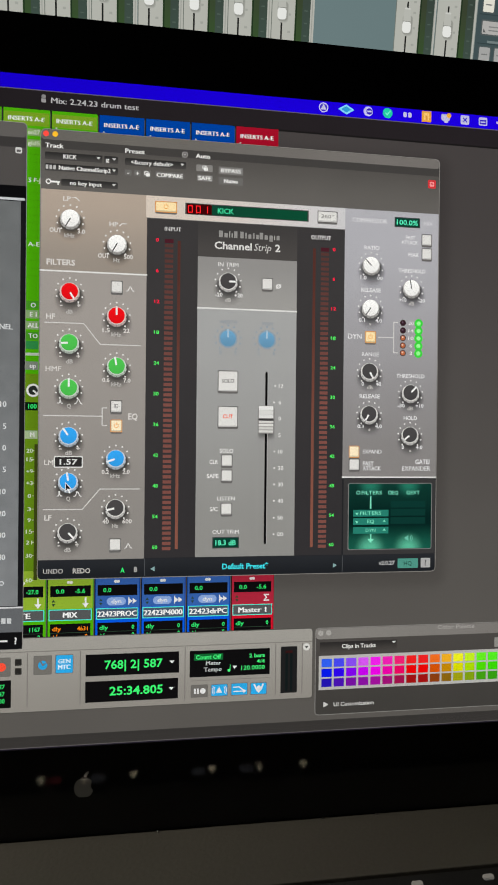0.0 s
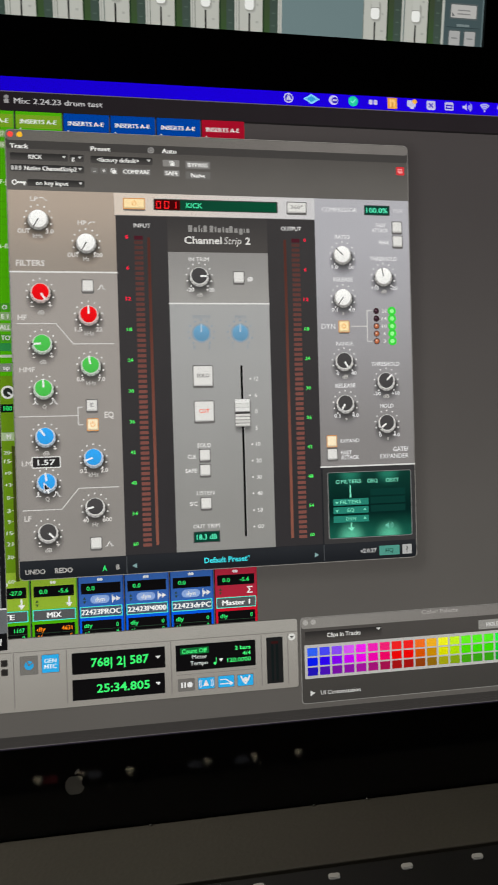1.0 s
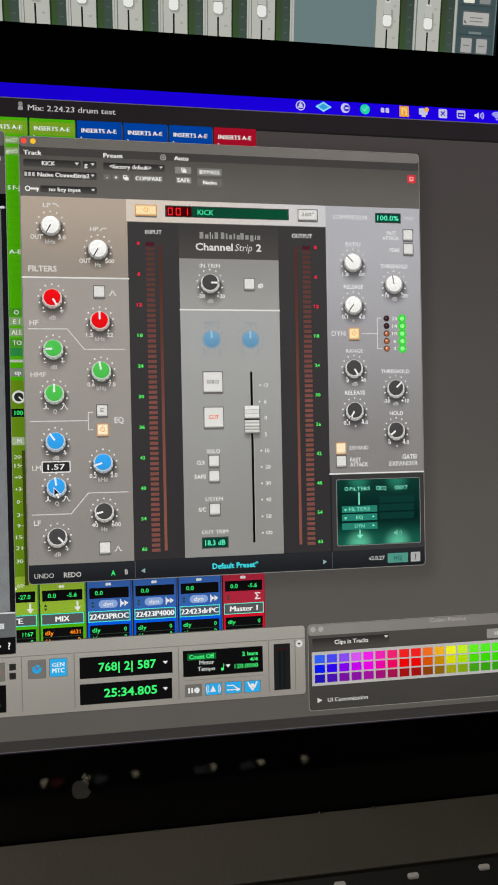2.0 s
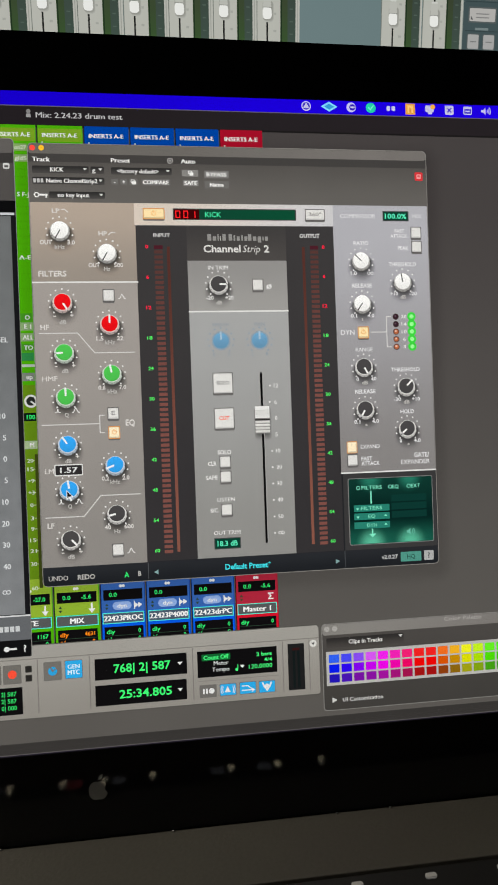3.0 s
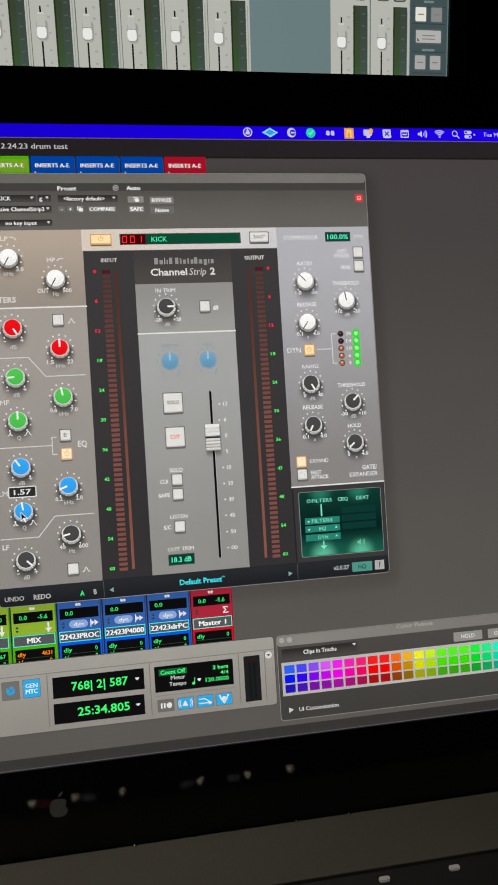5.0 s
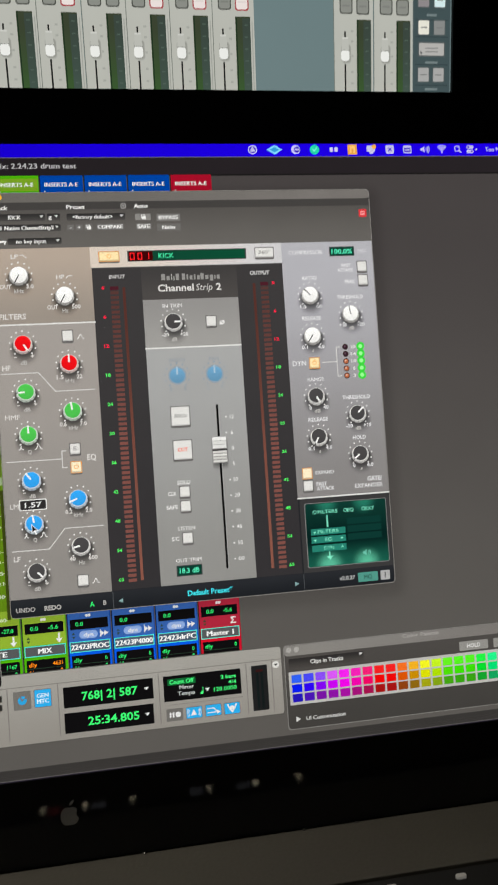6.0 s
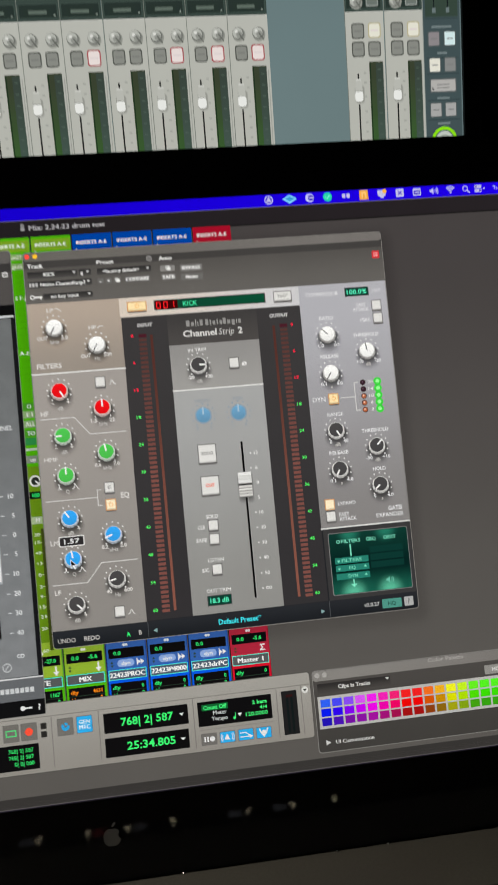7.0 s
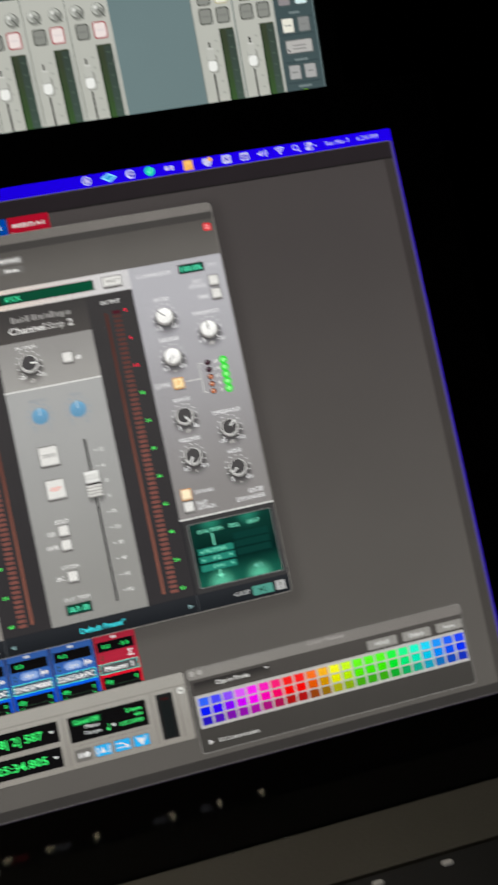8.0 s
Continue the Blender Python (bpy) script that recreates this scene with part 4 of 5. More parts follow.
# panels
pp("filter_panel", lambda a: a.rect(-2.275, 5.19, 0.02, 6.97, glow("filter_panel", (136, 127, 117), (160, 146, 132), uneven=0.06), 0), -1.1, 6.1, "warm grey filter panel")
pp("equaliser_panel", lambda a: a.rect(-2.275, -1.16, 0.02, 5.19, glow("equaliser_panel", (126, 122, 117), (144, 138, 132), uneven=0.06), 0), -1.1, 2.0, "grey equaliser panel")
pp("heading_strip", lambda a: a.rect(0.0, 6.47, 4.61, 6.97, glow("heading_strip", (205, 192, 178), (196, 194, 194), axis=0, uneven=0.04), 1).rect(0.0, 6.46, 4.61, 6.475, G(90, 88, 86), 2), 2.3, 6.7, "pale heading strip")
pp("dynamics_panel", lambda a: a.rect(4.605, 0.67, 6.925, 6.97, glow("dynamics_panel", (120, 117, 115), (159, 158, 162), uneven=0.06), 0), 5.7, 3.8, "pale grey dynamics panel")
for x0, x1 in ((0.02, 1.165), (3.465, 4.605)):
    pp("meter_well", lambda a: a.rect(x0, -1.15, x1, 6.47, glow("meter_well", (45, 43, 44), (52, 50, 50), uneven=0.1), 0), (x0 + x1) / 2, 2.6, "dark level meter well")
pp("name_plate", lambda a: a.rect(1.165, 5.67, 3.465, 6.47, glow("name_plate", (66, 63, 61), (56, 54, 53)), 1), 2.3, 6.0, "dark maker plate")


def maker_line(a):
    """Plain blocks in the rhythm of three words: each with its share of the width, its foot and its height."""
    tall, low = 0.15, 0.10
    for x0, word in ((1.64, ((0.10, 0, tall), (0.09, 0, low), (0.03, 0, tall), (0.03, 0, low), (0.09, 0, tall))), (2.13, ((0.09, 0, tall), (0.05, 0, 0.13), (0.08, 0, low), (0.05, 0, 0.13), (0.08, 0, low))),
                     (2.58, ((0.09, 0, tall), (0.09, 0, low), (0.09, -0.04, low), (0.03, 0, low), (0.08, 0, low)))):
        for wide, foot, high in word:
            a.rect(x0, 6.13 + foot, x0 + wide - 0.012, 6.13 + high, G(130, 128, 125) if wide > 0.04 else G(164, 162, 158), 2)
            x0 += wide + 0.024


pp("maker_blocks", maker_line, 2.3, 6.2, "pale blocks of the maker's name")
pp("panel_title", lambda a: a.text("Channel", 1.97, 5.945, 0.16, G(212, 210, 206), 2, w=0.86, heavy=0.024).text("Strip", 2.66, 5.945, 0.16, G(196, 194, 190), 2, w=0.40, lean=0.2).text("2", 3.005, 5.945, 0.16, G(212, 210, 206), 2, w=0.12, heavy=0.028), 2.3, 5.95, "pale title on the dark plate")
pp("fader_panel", lambda a: a.rect(1.165, -1.15, 3.465, 4.505, glow("fader_panel", (128, 127, 123), (148, 148, 146), uneven=0.06), 0), 2.3, 2.2, "mid grey fader panel")
pp("trim_panel", lambda a: a.rect(1.165, 4.505, 3.465, 5.67, glow("trim_panel", (142, 140, 136), (131, 129, 126), uneven=0.06), 0), 2.3, 5.1, "darker grey trim panel")
pp("bottom_bar", lambda a: a.rect(-2.27, -1.565, 6.92, -1.16, glow("bottom_bar", (26, 28, 31), (34, 36, 39)), 0, 0.05).rect(0.03, -1.55, 0.045, -1.17, G(70, 72, 74), 1).rect(4.62, -1.55, 4.635, -1.17, G(70, 72, 74), 1), 2.3, -1.36, "dark bottom bar")
LINE = G(224, 223, 219)
for pts in (((-2.27, 5.19), (0.02, 5.19)), ((1.17, 4.505), (3.46, 4.505)), ((4.61, 0.67), (6.92, 0.67))):
    pp("white_line", lambda a: a.line(pts, 0.034, LINE, 2), pts[0][0], pts[0][1])
SOFT = G(204, 202, 198)
for pts in (((-2.17, 4.055), (-1.34, 4.055), (-0.98, 3.605), (-0.1, 3.605)), ((-2.17, -0.05), (-1.34, -0.05), (-0.96, 0.40), (-0.09, 0.40)), ((-2.18, 2.015), (-0.925, 2.015)), ((-0.83, 2.2), (-0.925, 2.2), (-0.925, 1.81), (-0.83, 1.81)), ((5.45, 3.98), (5.83, 3.98)), ((5.93, 4.345), (5.83, 4.345), (5.83, 3.625), (5.93, 3.625))):
    pp("thin_line", lambda a: a.line(pts, 0.021, SOFT, 2), pts[0][0], pts[0][1])

# knobs: face colours as rim, face, pointer
FACES = {
    "white": ((168, 166, 162), (236, 235, 231), (58, 56, 54)), "red": ((196, 176, 170), (202, 14, 20), (240, 232, 228)),
    "green": ((182, 192, 180), (68, 168, 70), (232, 240, 232)), "blue": ((176, 186, 196), (44, 140, 206), (232, 238, 242)),
    "black": ((196, 194, 190), (62, 60, 60), (240, 239, 236)), "faded": ((126, 142, 154), (96, 142, 172), (152, 176, 192)),
}
SHADE = {"filter": ((136, 127, 117), (160, 146, 132), 5.19, 6.97), "equal": ((126, 122, 117), (144, 138, 132), -1.16, 5.19), "mid": ((128, 127, 123), (148, 148, 146), -1.15, 4.505), "trim": ((142, 140, 136), (131, 129, 126), 4.505, 5.67), "right": ((120, 117, 115), (159, 158, 162), 0.67, 6.97)}


def panel_tone(key, z):
    low, high, z0, z1 = SHADE[key]
    u = min(1, max(0, (z - z0) / (z1 - z0)))
    u = u * u * (3 - 2 * u)
    a, b = lin(low), lin(high)
    mixed = [a[i] + (b[i] - a[i]) * u for i in range(3)]
    return [255 * ((1.055 * c ** (1 / 2.4) - 0.055) if c > 0.0031 else 12.92 * c) for c in mixed]


def knob(x, z, face, angle, side_key):
    rim, col, hand = FACES[face]
    a = Art(x, z, 40)
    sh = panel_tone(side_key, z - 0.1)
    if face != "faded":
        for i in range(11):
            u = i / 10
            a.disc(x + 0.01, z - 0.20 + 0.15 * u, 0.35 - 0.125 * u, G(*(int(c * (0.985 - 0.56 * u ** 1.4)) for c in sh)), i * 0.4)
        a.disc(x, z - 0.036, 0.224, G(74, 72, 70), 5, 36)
    n = 36
    drop = 0.0 if face == "faded" else 0.022
    pts = []
    for i in range(n):
        b = 2 * math.pi * i / n
        q = 0.215 + (0.006 if i % 6 else -0.008)
        pts.append((x + q * math.cos(b), z - drop + q * math.sin(b)))
    if face == "faded":
        a.poly(pts, G(*rim), 6)
    else:
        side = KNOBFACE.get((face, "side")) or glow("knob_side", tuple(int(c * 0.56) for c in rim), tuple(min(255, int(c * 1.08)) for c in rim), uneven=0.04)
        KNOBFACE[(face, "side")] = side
        a.poly(pts, side, 6)
        for b in (-150, -120, -90, -60, -30):
            q = radians(b)
            a.line([(x + 0.196 * math.cos(q), z - drop + 0.196 * math.sin(q)), (x + 0.218 * math.cos(q), z - drop + 0.218 * math.sin(q))], 0.016, G(*(int(c * 0.55) for c in rim)), 7)
        a.disc(x, z + 0.004, 0.196, G(*(min(255, int(c * 1.06)) for c in rim)), 7.5, 32)
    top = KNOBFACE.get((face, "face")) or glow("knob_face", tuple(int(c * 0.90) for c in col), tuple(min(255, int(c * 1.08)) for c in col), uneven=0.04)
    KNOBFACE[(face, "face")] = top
    a.disc(x, z + (0.008 if face != "faded" else 0.0), 0.180 if face != "white" else 0.188, top, 8, 32)
    t = radians(90 - angle)
    c, s = math.cos(t), math.sin(t)
    r0, r1 = (0.045, 0.192) if face != "white" else (0.0, 0.19)
    a.line([(x + r0 * c, z + r0 * s), (x + r1 * c, z + r1 * s)], 0.042 if face != "white" else 0.024, G(*hand), 9)
    if face in ("black", "red", "green") and abs(angle) > 60:
        a.line([(x + 0.185 * c, z + 0.185 * s), (x + 0.212 * c, z + 0.212 * s)], 0.03, G(36, 34, 34), 9)
    tick = G(228, 227, 224) if face != "faded" else G(112, 132, 148)
    for i in range(11):
        b = radians(90 - (-140 + 28 * i))
        a.disc(x + 0.295 * math.cos(b), z + 0.295 * math.sin(b), 0.020, tick, 5, 8)
    words = {"white": "white knob with a dark pointer", "faded": "greyed-out pale blue knob"}.get(face, f"{face} knob with a white pointer")
    o = a.put("knob", plugin, PLO, words)
    return tagged(o, group=f"{face} knobs")


KNOBFACE = {}
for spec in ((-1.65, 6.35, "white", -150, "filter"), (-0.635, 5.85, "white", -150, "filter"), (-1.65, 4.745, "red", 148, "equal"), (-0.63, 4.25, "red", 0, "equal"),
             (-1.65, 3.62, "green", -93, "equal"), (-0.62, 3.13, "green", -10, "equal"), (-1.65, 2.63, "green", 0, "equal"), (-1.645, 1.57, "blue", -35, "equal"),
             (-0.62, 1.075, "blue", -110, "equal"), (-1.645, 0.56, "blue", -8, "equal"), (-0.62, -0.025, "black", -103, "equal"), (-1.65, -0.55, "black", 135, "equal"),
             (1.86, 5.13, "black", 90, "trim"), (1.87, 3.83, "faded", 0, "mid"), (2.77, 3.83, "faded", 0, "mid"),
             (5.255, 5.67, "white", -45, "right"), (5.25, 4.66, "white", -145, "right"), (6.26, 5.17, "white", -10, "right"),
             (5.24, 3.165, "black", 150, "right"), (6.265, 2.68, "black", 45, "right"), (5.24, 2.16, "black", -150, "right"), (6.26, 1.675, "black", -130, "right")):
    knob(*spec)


def push(x, z, w, h, lit="", s="", ink=(70, 68, 66), name="push_button", label=""):
    """A square button with a dark seat, a bevel and a soft shadow."""
    a = Art(x, z, 40)
    base = {"": (226, 224, 219), "amber": (254, 236, 200), "gold": (255, 228, 174)}[lit]
    a.rect(x - w / 2 - 0.012, z - h / 2 - 0.05, x + w / 2 + 0.012, z + h / 2, G(92, 90, 88), 0, 0.03)
    a.rect(x - w / 2 - 0.015, z - h / 2 - 0.015, x + w / 2 + 0.015, z + h / 2 + 0.015, G(74, 72, 70) if not lit else G(206, 134, 56), 1, 0.02)
    a.rect(x - w / 2, z - h / 2, x + w / 2, z + h / 2, G(*(int(c * 0.78) for c in base)), 2, 0.015)
    a.rect(x - w / 2 + 0.012, z - h / 2 + 0.03, x + w / 2 - 0.012, z + h / 2 - 0.01, G(*base), 3, 0.015)
    if s:
        a.text(s, x, z + 0.01, 0.085, G(*ink), 4, w=min(w * 0.66, 0.078 * len(s)), heavy=0.022)
    if lit and label != "plain":
        a.ring(x, z + 0.01, 0.04, 0.055, G(225, 160, 80), 4, 12, -240, 60).rect(x - 0.008, z + 0.02, x + 0.008, z + 0.08, G(225, 160, 80), 4)
    return a.put(name, plugin, PLO, (label if label != "plain" else "lit cream button") or ("lit amber button" if lit else "pale square button"))


for x, z in ((-0.63, 4.89), (-0.62, -0.84), (2.77, 5.11), (6.63, 6.335), (6.635, 6.0), (4.89, 0.965), (1.87, 1.045), (1.87, 0.70), (1.87, -0.06)):
    push(x, z, 0.235, 0.25)
push(-0.62, 2.235, 0.23, 0.25, s="E", ink=(130, 128, 126))
push(-0.615, 1.805, 0.23, 0.25, "amber")
push(5.255, 3.975, 0.24, 0.25, "gold")
push(4.885, 1.27, 0.225, 0.25, "amber", label="plain")
push(0.44, 6.735, 0.46, 0.22, "gold", name="power_button", label="lit amber power button")
push(4.18, 6.74, 0.45, 0.24, s="360°", ink=(140, 138, 134), name="mode_button")
push(1.88, 2.855, 0.44, 0.46, s="SOLO", ink=(104, 102, 99), name="solo_button", label="large pale solo button")
push(1.885, 2.045, 0.44, 0.46, s="CUT", ink=(220, 86, 50), name="cut_button", label="large pale cut button with red writing")

# heading display
pp("track_display", lambda a: a.rect(0.87, 6.60, 3.73, 6.86, G(60, 60, 58), 3).rect(0.9, 6.615, 3.70, 6.84, glow("display_green", (14, 58, 42), (10, 66, 44), axis=0), 4).rect(0.9, 6.615, 1.47, 6.84, G(54, 4, 6), 5).text("KICK", 1.79, 6.725, 0.115, G(70, 225, 160), 6, w=0.37, heavy=0.012), 2.3, 6.73, "dark display with red and green writing")


def seven(a, x, z, on):
    w, h, t = 0.11, 0.17, 0.022
    bars = {"t": (x - w / 2, z + h / 2 - t, x + w / 2, z + h / 2), "b": (x - w / 2, z - h / 2, x + w / 2, z - h / 2 + t), "a": (x - w / 2, z, x - w / 2 + t, z + h / 2 - 0.01), "c": (x + w / 2 - t, z, x + w / 2, z + h / 2 - 0.01), "d": (x - w / 2, z - h / 2 + 0.01, x - w / 2 + t, z - 0.005), "e": (x + w / 2 - t, z - h / 2 + 0.01, x + w / 2, z - 0.005)}
    for k in on:
        a.rect(*bars[k], G(240, 32, 36), 7)


pp("digits", lambda a: [seven(a, 0.985, 6.725, "tbacde"), seven(a, 1.165, 6.725, "tbacde"), seven(a, 1.33, 6.725, "ce")], 1.16, 6.73, "red digits")

# level meters
seg = Art(0, 0, 38)
seg.rect(-0.095, -0.036, 0.095, 0.036, swatch_glow(), 0)
seg_mesh = seg.mesh("meter_segment")
for cx, bx, nx in ((0.515, 0.74, 0.255), (4.13, 3.875, 4.35)):
    for i in range(60):
        o = part("meter_segment", seg_mesh, None, plugin, at=((cx - PLO[0]) * S, 0, (5.87 - 0.1155 * i - PLO[1]) * S))
        u = min(1.0, i / 30) + random.uniform(-0.05, 0.05)
        o.color = lin((82 + 38 * u, 52 + 22 * u, 48 + 18 * u))
    pp("peak_segment", lambda a: a.rect(cx - 0.1, 5.93, cx + 0.1, 6.02, G(66, 26, 34), 1), cx, 5.98)
    pp("gain_bar", lambda a: a.rect(bx - 0.032, -0.96, bx + 0.032, 5.99, glow("gain_bar", (120, 74, 61), (74, 42, 36)), 1), bx, 2.5)
    for i in range(11):
        num, hot = str(6 * i), i < 3
        pp("meter_number", lambda a: a.text(num, nx, 5.99 - 0.69 * i, 0.075, G(235, 24, 60) if hot else G(80, 226, 96), 2, w=0.055 * len(num) + 0.01, heavy=0.024), nx, 5.99 - 0.69 * i)

# fader
pp("fader_slot", lambda a: a.rect(2.745, -0.87, 2.80, 3.09, G(14, 14, 14), 5.2, 0.025).rect(2.795, -0.87, 2.812, 3.08, G(160, 159, 156), 5), 2.77, 1.1)
fc = Art(2.77, 1.99, 40)
for i in range(6):
    fc.rect(2.57 + 0.012 * i, 1.50 + 0.03 * i, 2.985 - 0.012 * i, 2.30, G(*(int(c * (0.97 - 0.075 * i)) for c in panel_tone("mid", 1.7))), i * 0.3, 0.08)
fc.rect(2.595, 1.668, 2.947, 2.312, G(112, 110, 107), 3, 0.02)
for i in range(3):
    fc.rect(2.602, 2.216 - 0.094 * i, 2.941, 2.304 - 0.094 * i, G(*((234, 233, 229), (214, 213, 208), (226, 225, 221))[i]), 4)
for i in range(4):
    fc.rect(2.602, 1.904 - 0.073 * i, 2.941, 1.966 - 0.073 * i, G(*((206, 204, 199), (216, 214, 209), (194, 192, 187), (204, 202, 197))[i]), 4)
    fc.rect(2.602, 1.904 - 0.073 * i, 2.941, 1.922 - 0.073 * i, G(168, 166, 161), 4.5)
fc.rect(2.595, 1.972, 2.947, 2.004, G(34, 33, 32), 5)
fc.put("fader_cap", plugin, PLO, "ribbed silver fader cap")
LAB = G(226, 224, 221)
for s, z in (("12", 2.775), ("6", 2.395), ("0", 2.02), ("5", 1.64), ("10", 1.26), ("20", 0.88), ("30", 0.50), ("40", 0.12), ("50", -0.27), ("oo", -0.65)):
    def scale_mark(a):
        a.disc(2.955 + (0.02 if z > 2.4 or z < 1.5 else 0.0), z, 0.022, LAB, 1, 8)
        if s == "oo":
            a.ring(3.095, z, 0.025, 0.042, LAB, 1, 12).ring(3.165, z, 0.025, 0.042, LAB, 1, 12)
        else:
            a.text(s, 3.065, z, 0.095, LAB, 1, heavy=0.034, align="l")
    pp("scale_number", scale_mark, 3.05, z)

# lamps of the dynamics section
for i, (num, tone) in enumerate((("20", (44, 26, 34)), ("14", (44, 26, 34)), ("10", (164, 92, 58)), ("6", (164, 92, 58)), ("3", (172, 96, 60)))):
    z = 4.34 - 0.179 * i
    pp("lamp_dot", lambda a: a.disc(6.06, z, 0.075, G(58, 40, 40), 1, 18).disc(6.06, z, 0.055, G(*tone), 2, 16).disc(6.05, z + 0.015, 0.022, G(226, 190, 170) if i > 1 else G(90, 70, 80), 3, 10), 6.06, z)
    pp("lamp_dot", lambda a: a.disc(6.45, z, 0.104, G(54, 196, 56), 1, 18).disc(6.45, z, 0.052, G(150, 244, 146), 2, 14), 6.45, z, "lit green lamp")
    pp("lamp_number", lambda a: a.text(num, 6.26, z, 0.078, LAB, 2, w=0.066 * len(num), heavy=0.016), 6.26, z)

# route display
pp("route_panel", lambda a: a.rect(4.64, -1.155, 6.915, 0.655, G(50, 49, 49), 0), 5.77, -0.25, "dark surround of the routing display")
pp("route_display", lambda a: a.rect(4.75, -1.045, 6.835, 0.535, G(112, 114, 112), 1, 0.05).rect(4.77, -1.03, 6.82, 0.52, glow("route_green", (20, 78, 63), (12, 48, 40), uneven=0.3, scale=60, mid=(0.42, (5, 29, 26))), 2, 0.04), 5.79, -0.25, "dark green routing display")
TEAL = G(120, 216, 182)


def route_marks(a):
    for x, s, cx, w in ((5.0, "FILTERS", 5.33, 0.5), (5.78, "EQ", 5.91, 0.16), (6.24, "EXT", 6.41, 0.22)):
        a.ring(x, 0.305, 0.032, 0.048, TEAL, 4, 14).text(s, cx, 0.305, 0.085, TEAL, 4, w=w, heavy=0.008)
    for z, s in ((-0.18, "FILTERS"), (-0.375, "EQ"), (-0.585, "DYN")):
        a.rect(4.88, z - 0.078, 5.75, z + 0.078, G(34, 112, 96), 3).text(s, 5.31, z, 0.08, TEAL, 4, w=0.07 * len(s) + 0.03, heavy=0.008)
    for z in (-0.20, -0.395):
        a.poly([(4.93, z + 0.03), (5.01, z + 0.03), (4.97, z - 0.03)], TEAL, 4)
    for z in (-0.375, -0.585):
        a.poly([(5.61, z - 0.01), (5.69, z - 0.01), (5.65, z + 0.04)], TEAL, 4)
    for z in (0.03, -0.165, -0.36):
        a.rect(5.80, z - 0.08, 6.67, z + 0.08, G(10, 47, 41), 3)
    a.line([(5.305, 0.2), (5.305, -0.06)], 0.035, TEAL, 4).line([(5.315, -0.69), (5.315, -0.82)], 0.03, TEAL, 4).poly([(5.23, -0.79), (5.40, -0.79), (5.315, -0.88)], TEAL, 4)
    a.poly([(6.16, -0.81), (6.2, -0.81), (6.25, -0.86), (6.25, -0.70), (6.2, -0.75), (6.16, -0.75)], G(96, 170, 148), 4)
    for r in (0.06, 0.1):
        a.ring(6.25, -0.78, r - 0.008, r + 0.008, G(96, 170, 148), 4, 6, -45, 45)


spot_mat = soft_patch("route_glow", 0.0, 0.0, 0.46, (96, 196, 160), 0.85)
dim_mat = soft_patch("route_dim_glow", 0.0, 0.0, 0.40, (50, 150, 122), 0.55)
for gx in (5.30, 6.25):
    pp("route_glow", lambda a: a.disc(gx, -1.02, 0.47, spot_mat, 2.5, 24, 0, 180), gx, -1.02)
    pp("route_glow", lambda a: a.disc(gx, 0.51, 0.41, dim_mat, 2.5, 24, 180, 360), gx, 0.51)
pp("route_marks", route_marks, 5.8, -0.2)


def readout(x0, z0, x1, z1, s, w):
    pp("readout", lambda a: a.rect(x0, z0, x1, z1, G(64, 66, 64), 1).rect(x0 + 0.02, z0 + 0.02, x1 - 0.02, z1 - 0.02, G(8, 52, 40), 2).text(s, (x0 + x1) / 2, (z0 + z1) / 2, 0.115, G(90, 230, 180), 3, w=w, heavy=0.02), (x0 + x1) / 2, (z0 + z1) / 2, "small dark green readout")


readout(5.82, 6.605, 6.46, 6.845, "100.0%", 0.53)
readout(1.555, -0.96, 2.17, -0.70, "18.3 dB", 0.47)
pp("value_box", lambda a: a.rect(-1.955, 0.87, -1.33, 1.13, G(220, 219, 215), 14, 0.03).rect(-1.93, 0.895, -1.355, 1.105, G(40, 38, 38), 15, 0.02).text("1.57", -1.64, 1.0, 0.115, WHITE, 16, w=0.38, heavy=0.02), -1.64, 1.0, "dark value box")
pp("pointer_arrow", lambda a: a.poly([(-1.71, 0.56), (-1.71, 0.33), (-1.66, 0.38), (-1.62, 0.30), (-1.59, 0.32), (-1.62, 0.395), (-1.555, 0.395)], G(235, 235, 235), 14).poly([(-1.695, 0.525), (-1.695, 0.365), (-1.655, 0.405), (-1.59, 0.41)], G(20, 20, 20), 15), -1.66, 0.43, "black arrow pointer")
pp("quality_button", lambda a: a.rect(5.99, -1.495, 6.5, -1.265, G(70, 132, 118), 2, 0.02).text("HQ", 6.245, -1.38, 0.1, G(26, 62, 54), 3, w=0.2, heavy=0.015), 6.245, -1.38, "teal quality button")
pp("help_button", lambda a: a.rect(6.57, -1.49, 6.81, -1.26, G(158, 158, 156), 2, 0.02).text("?", 6.69, -1.375, 0.13, G(60, 60, 60), 3, heavy=0.02), 6.69, -1.375)

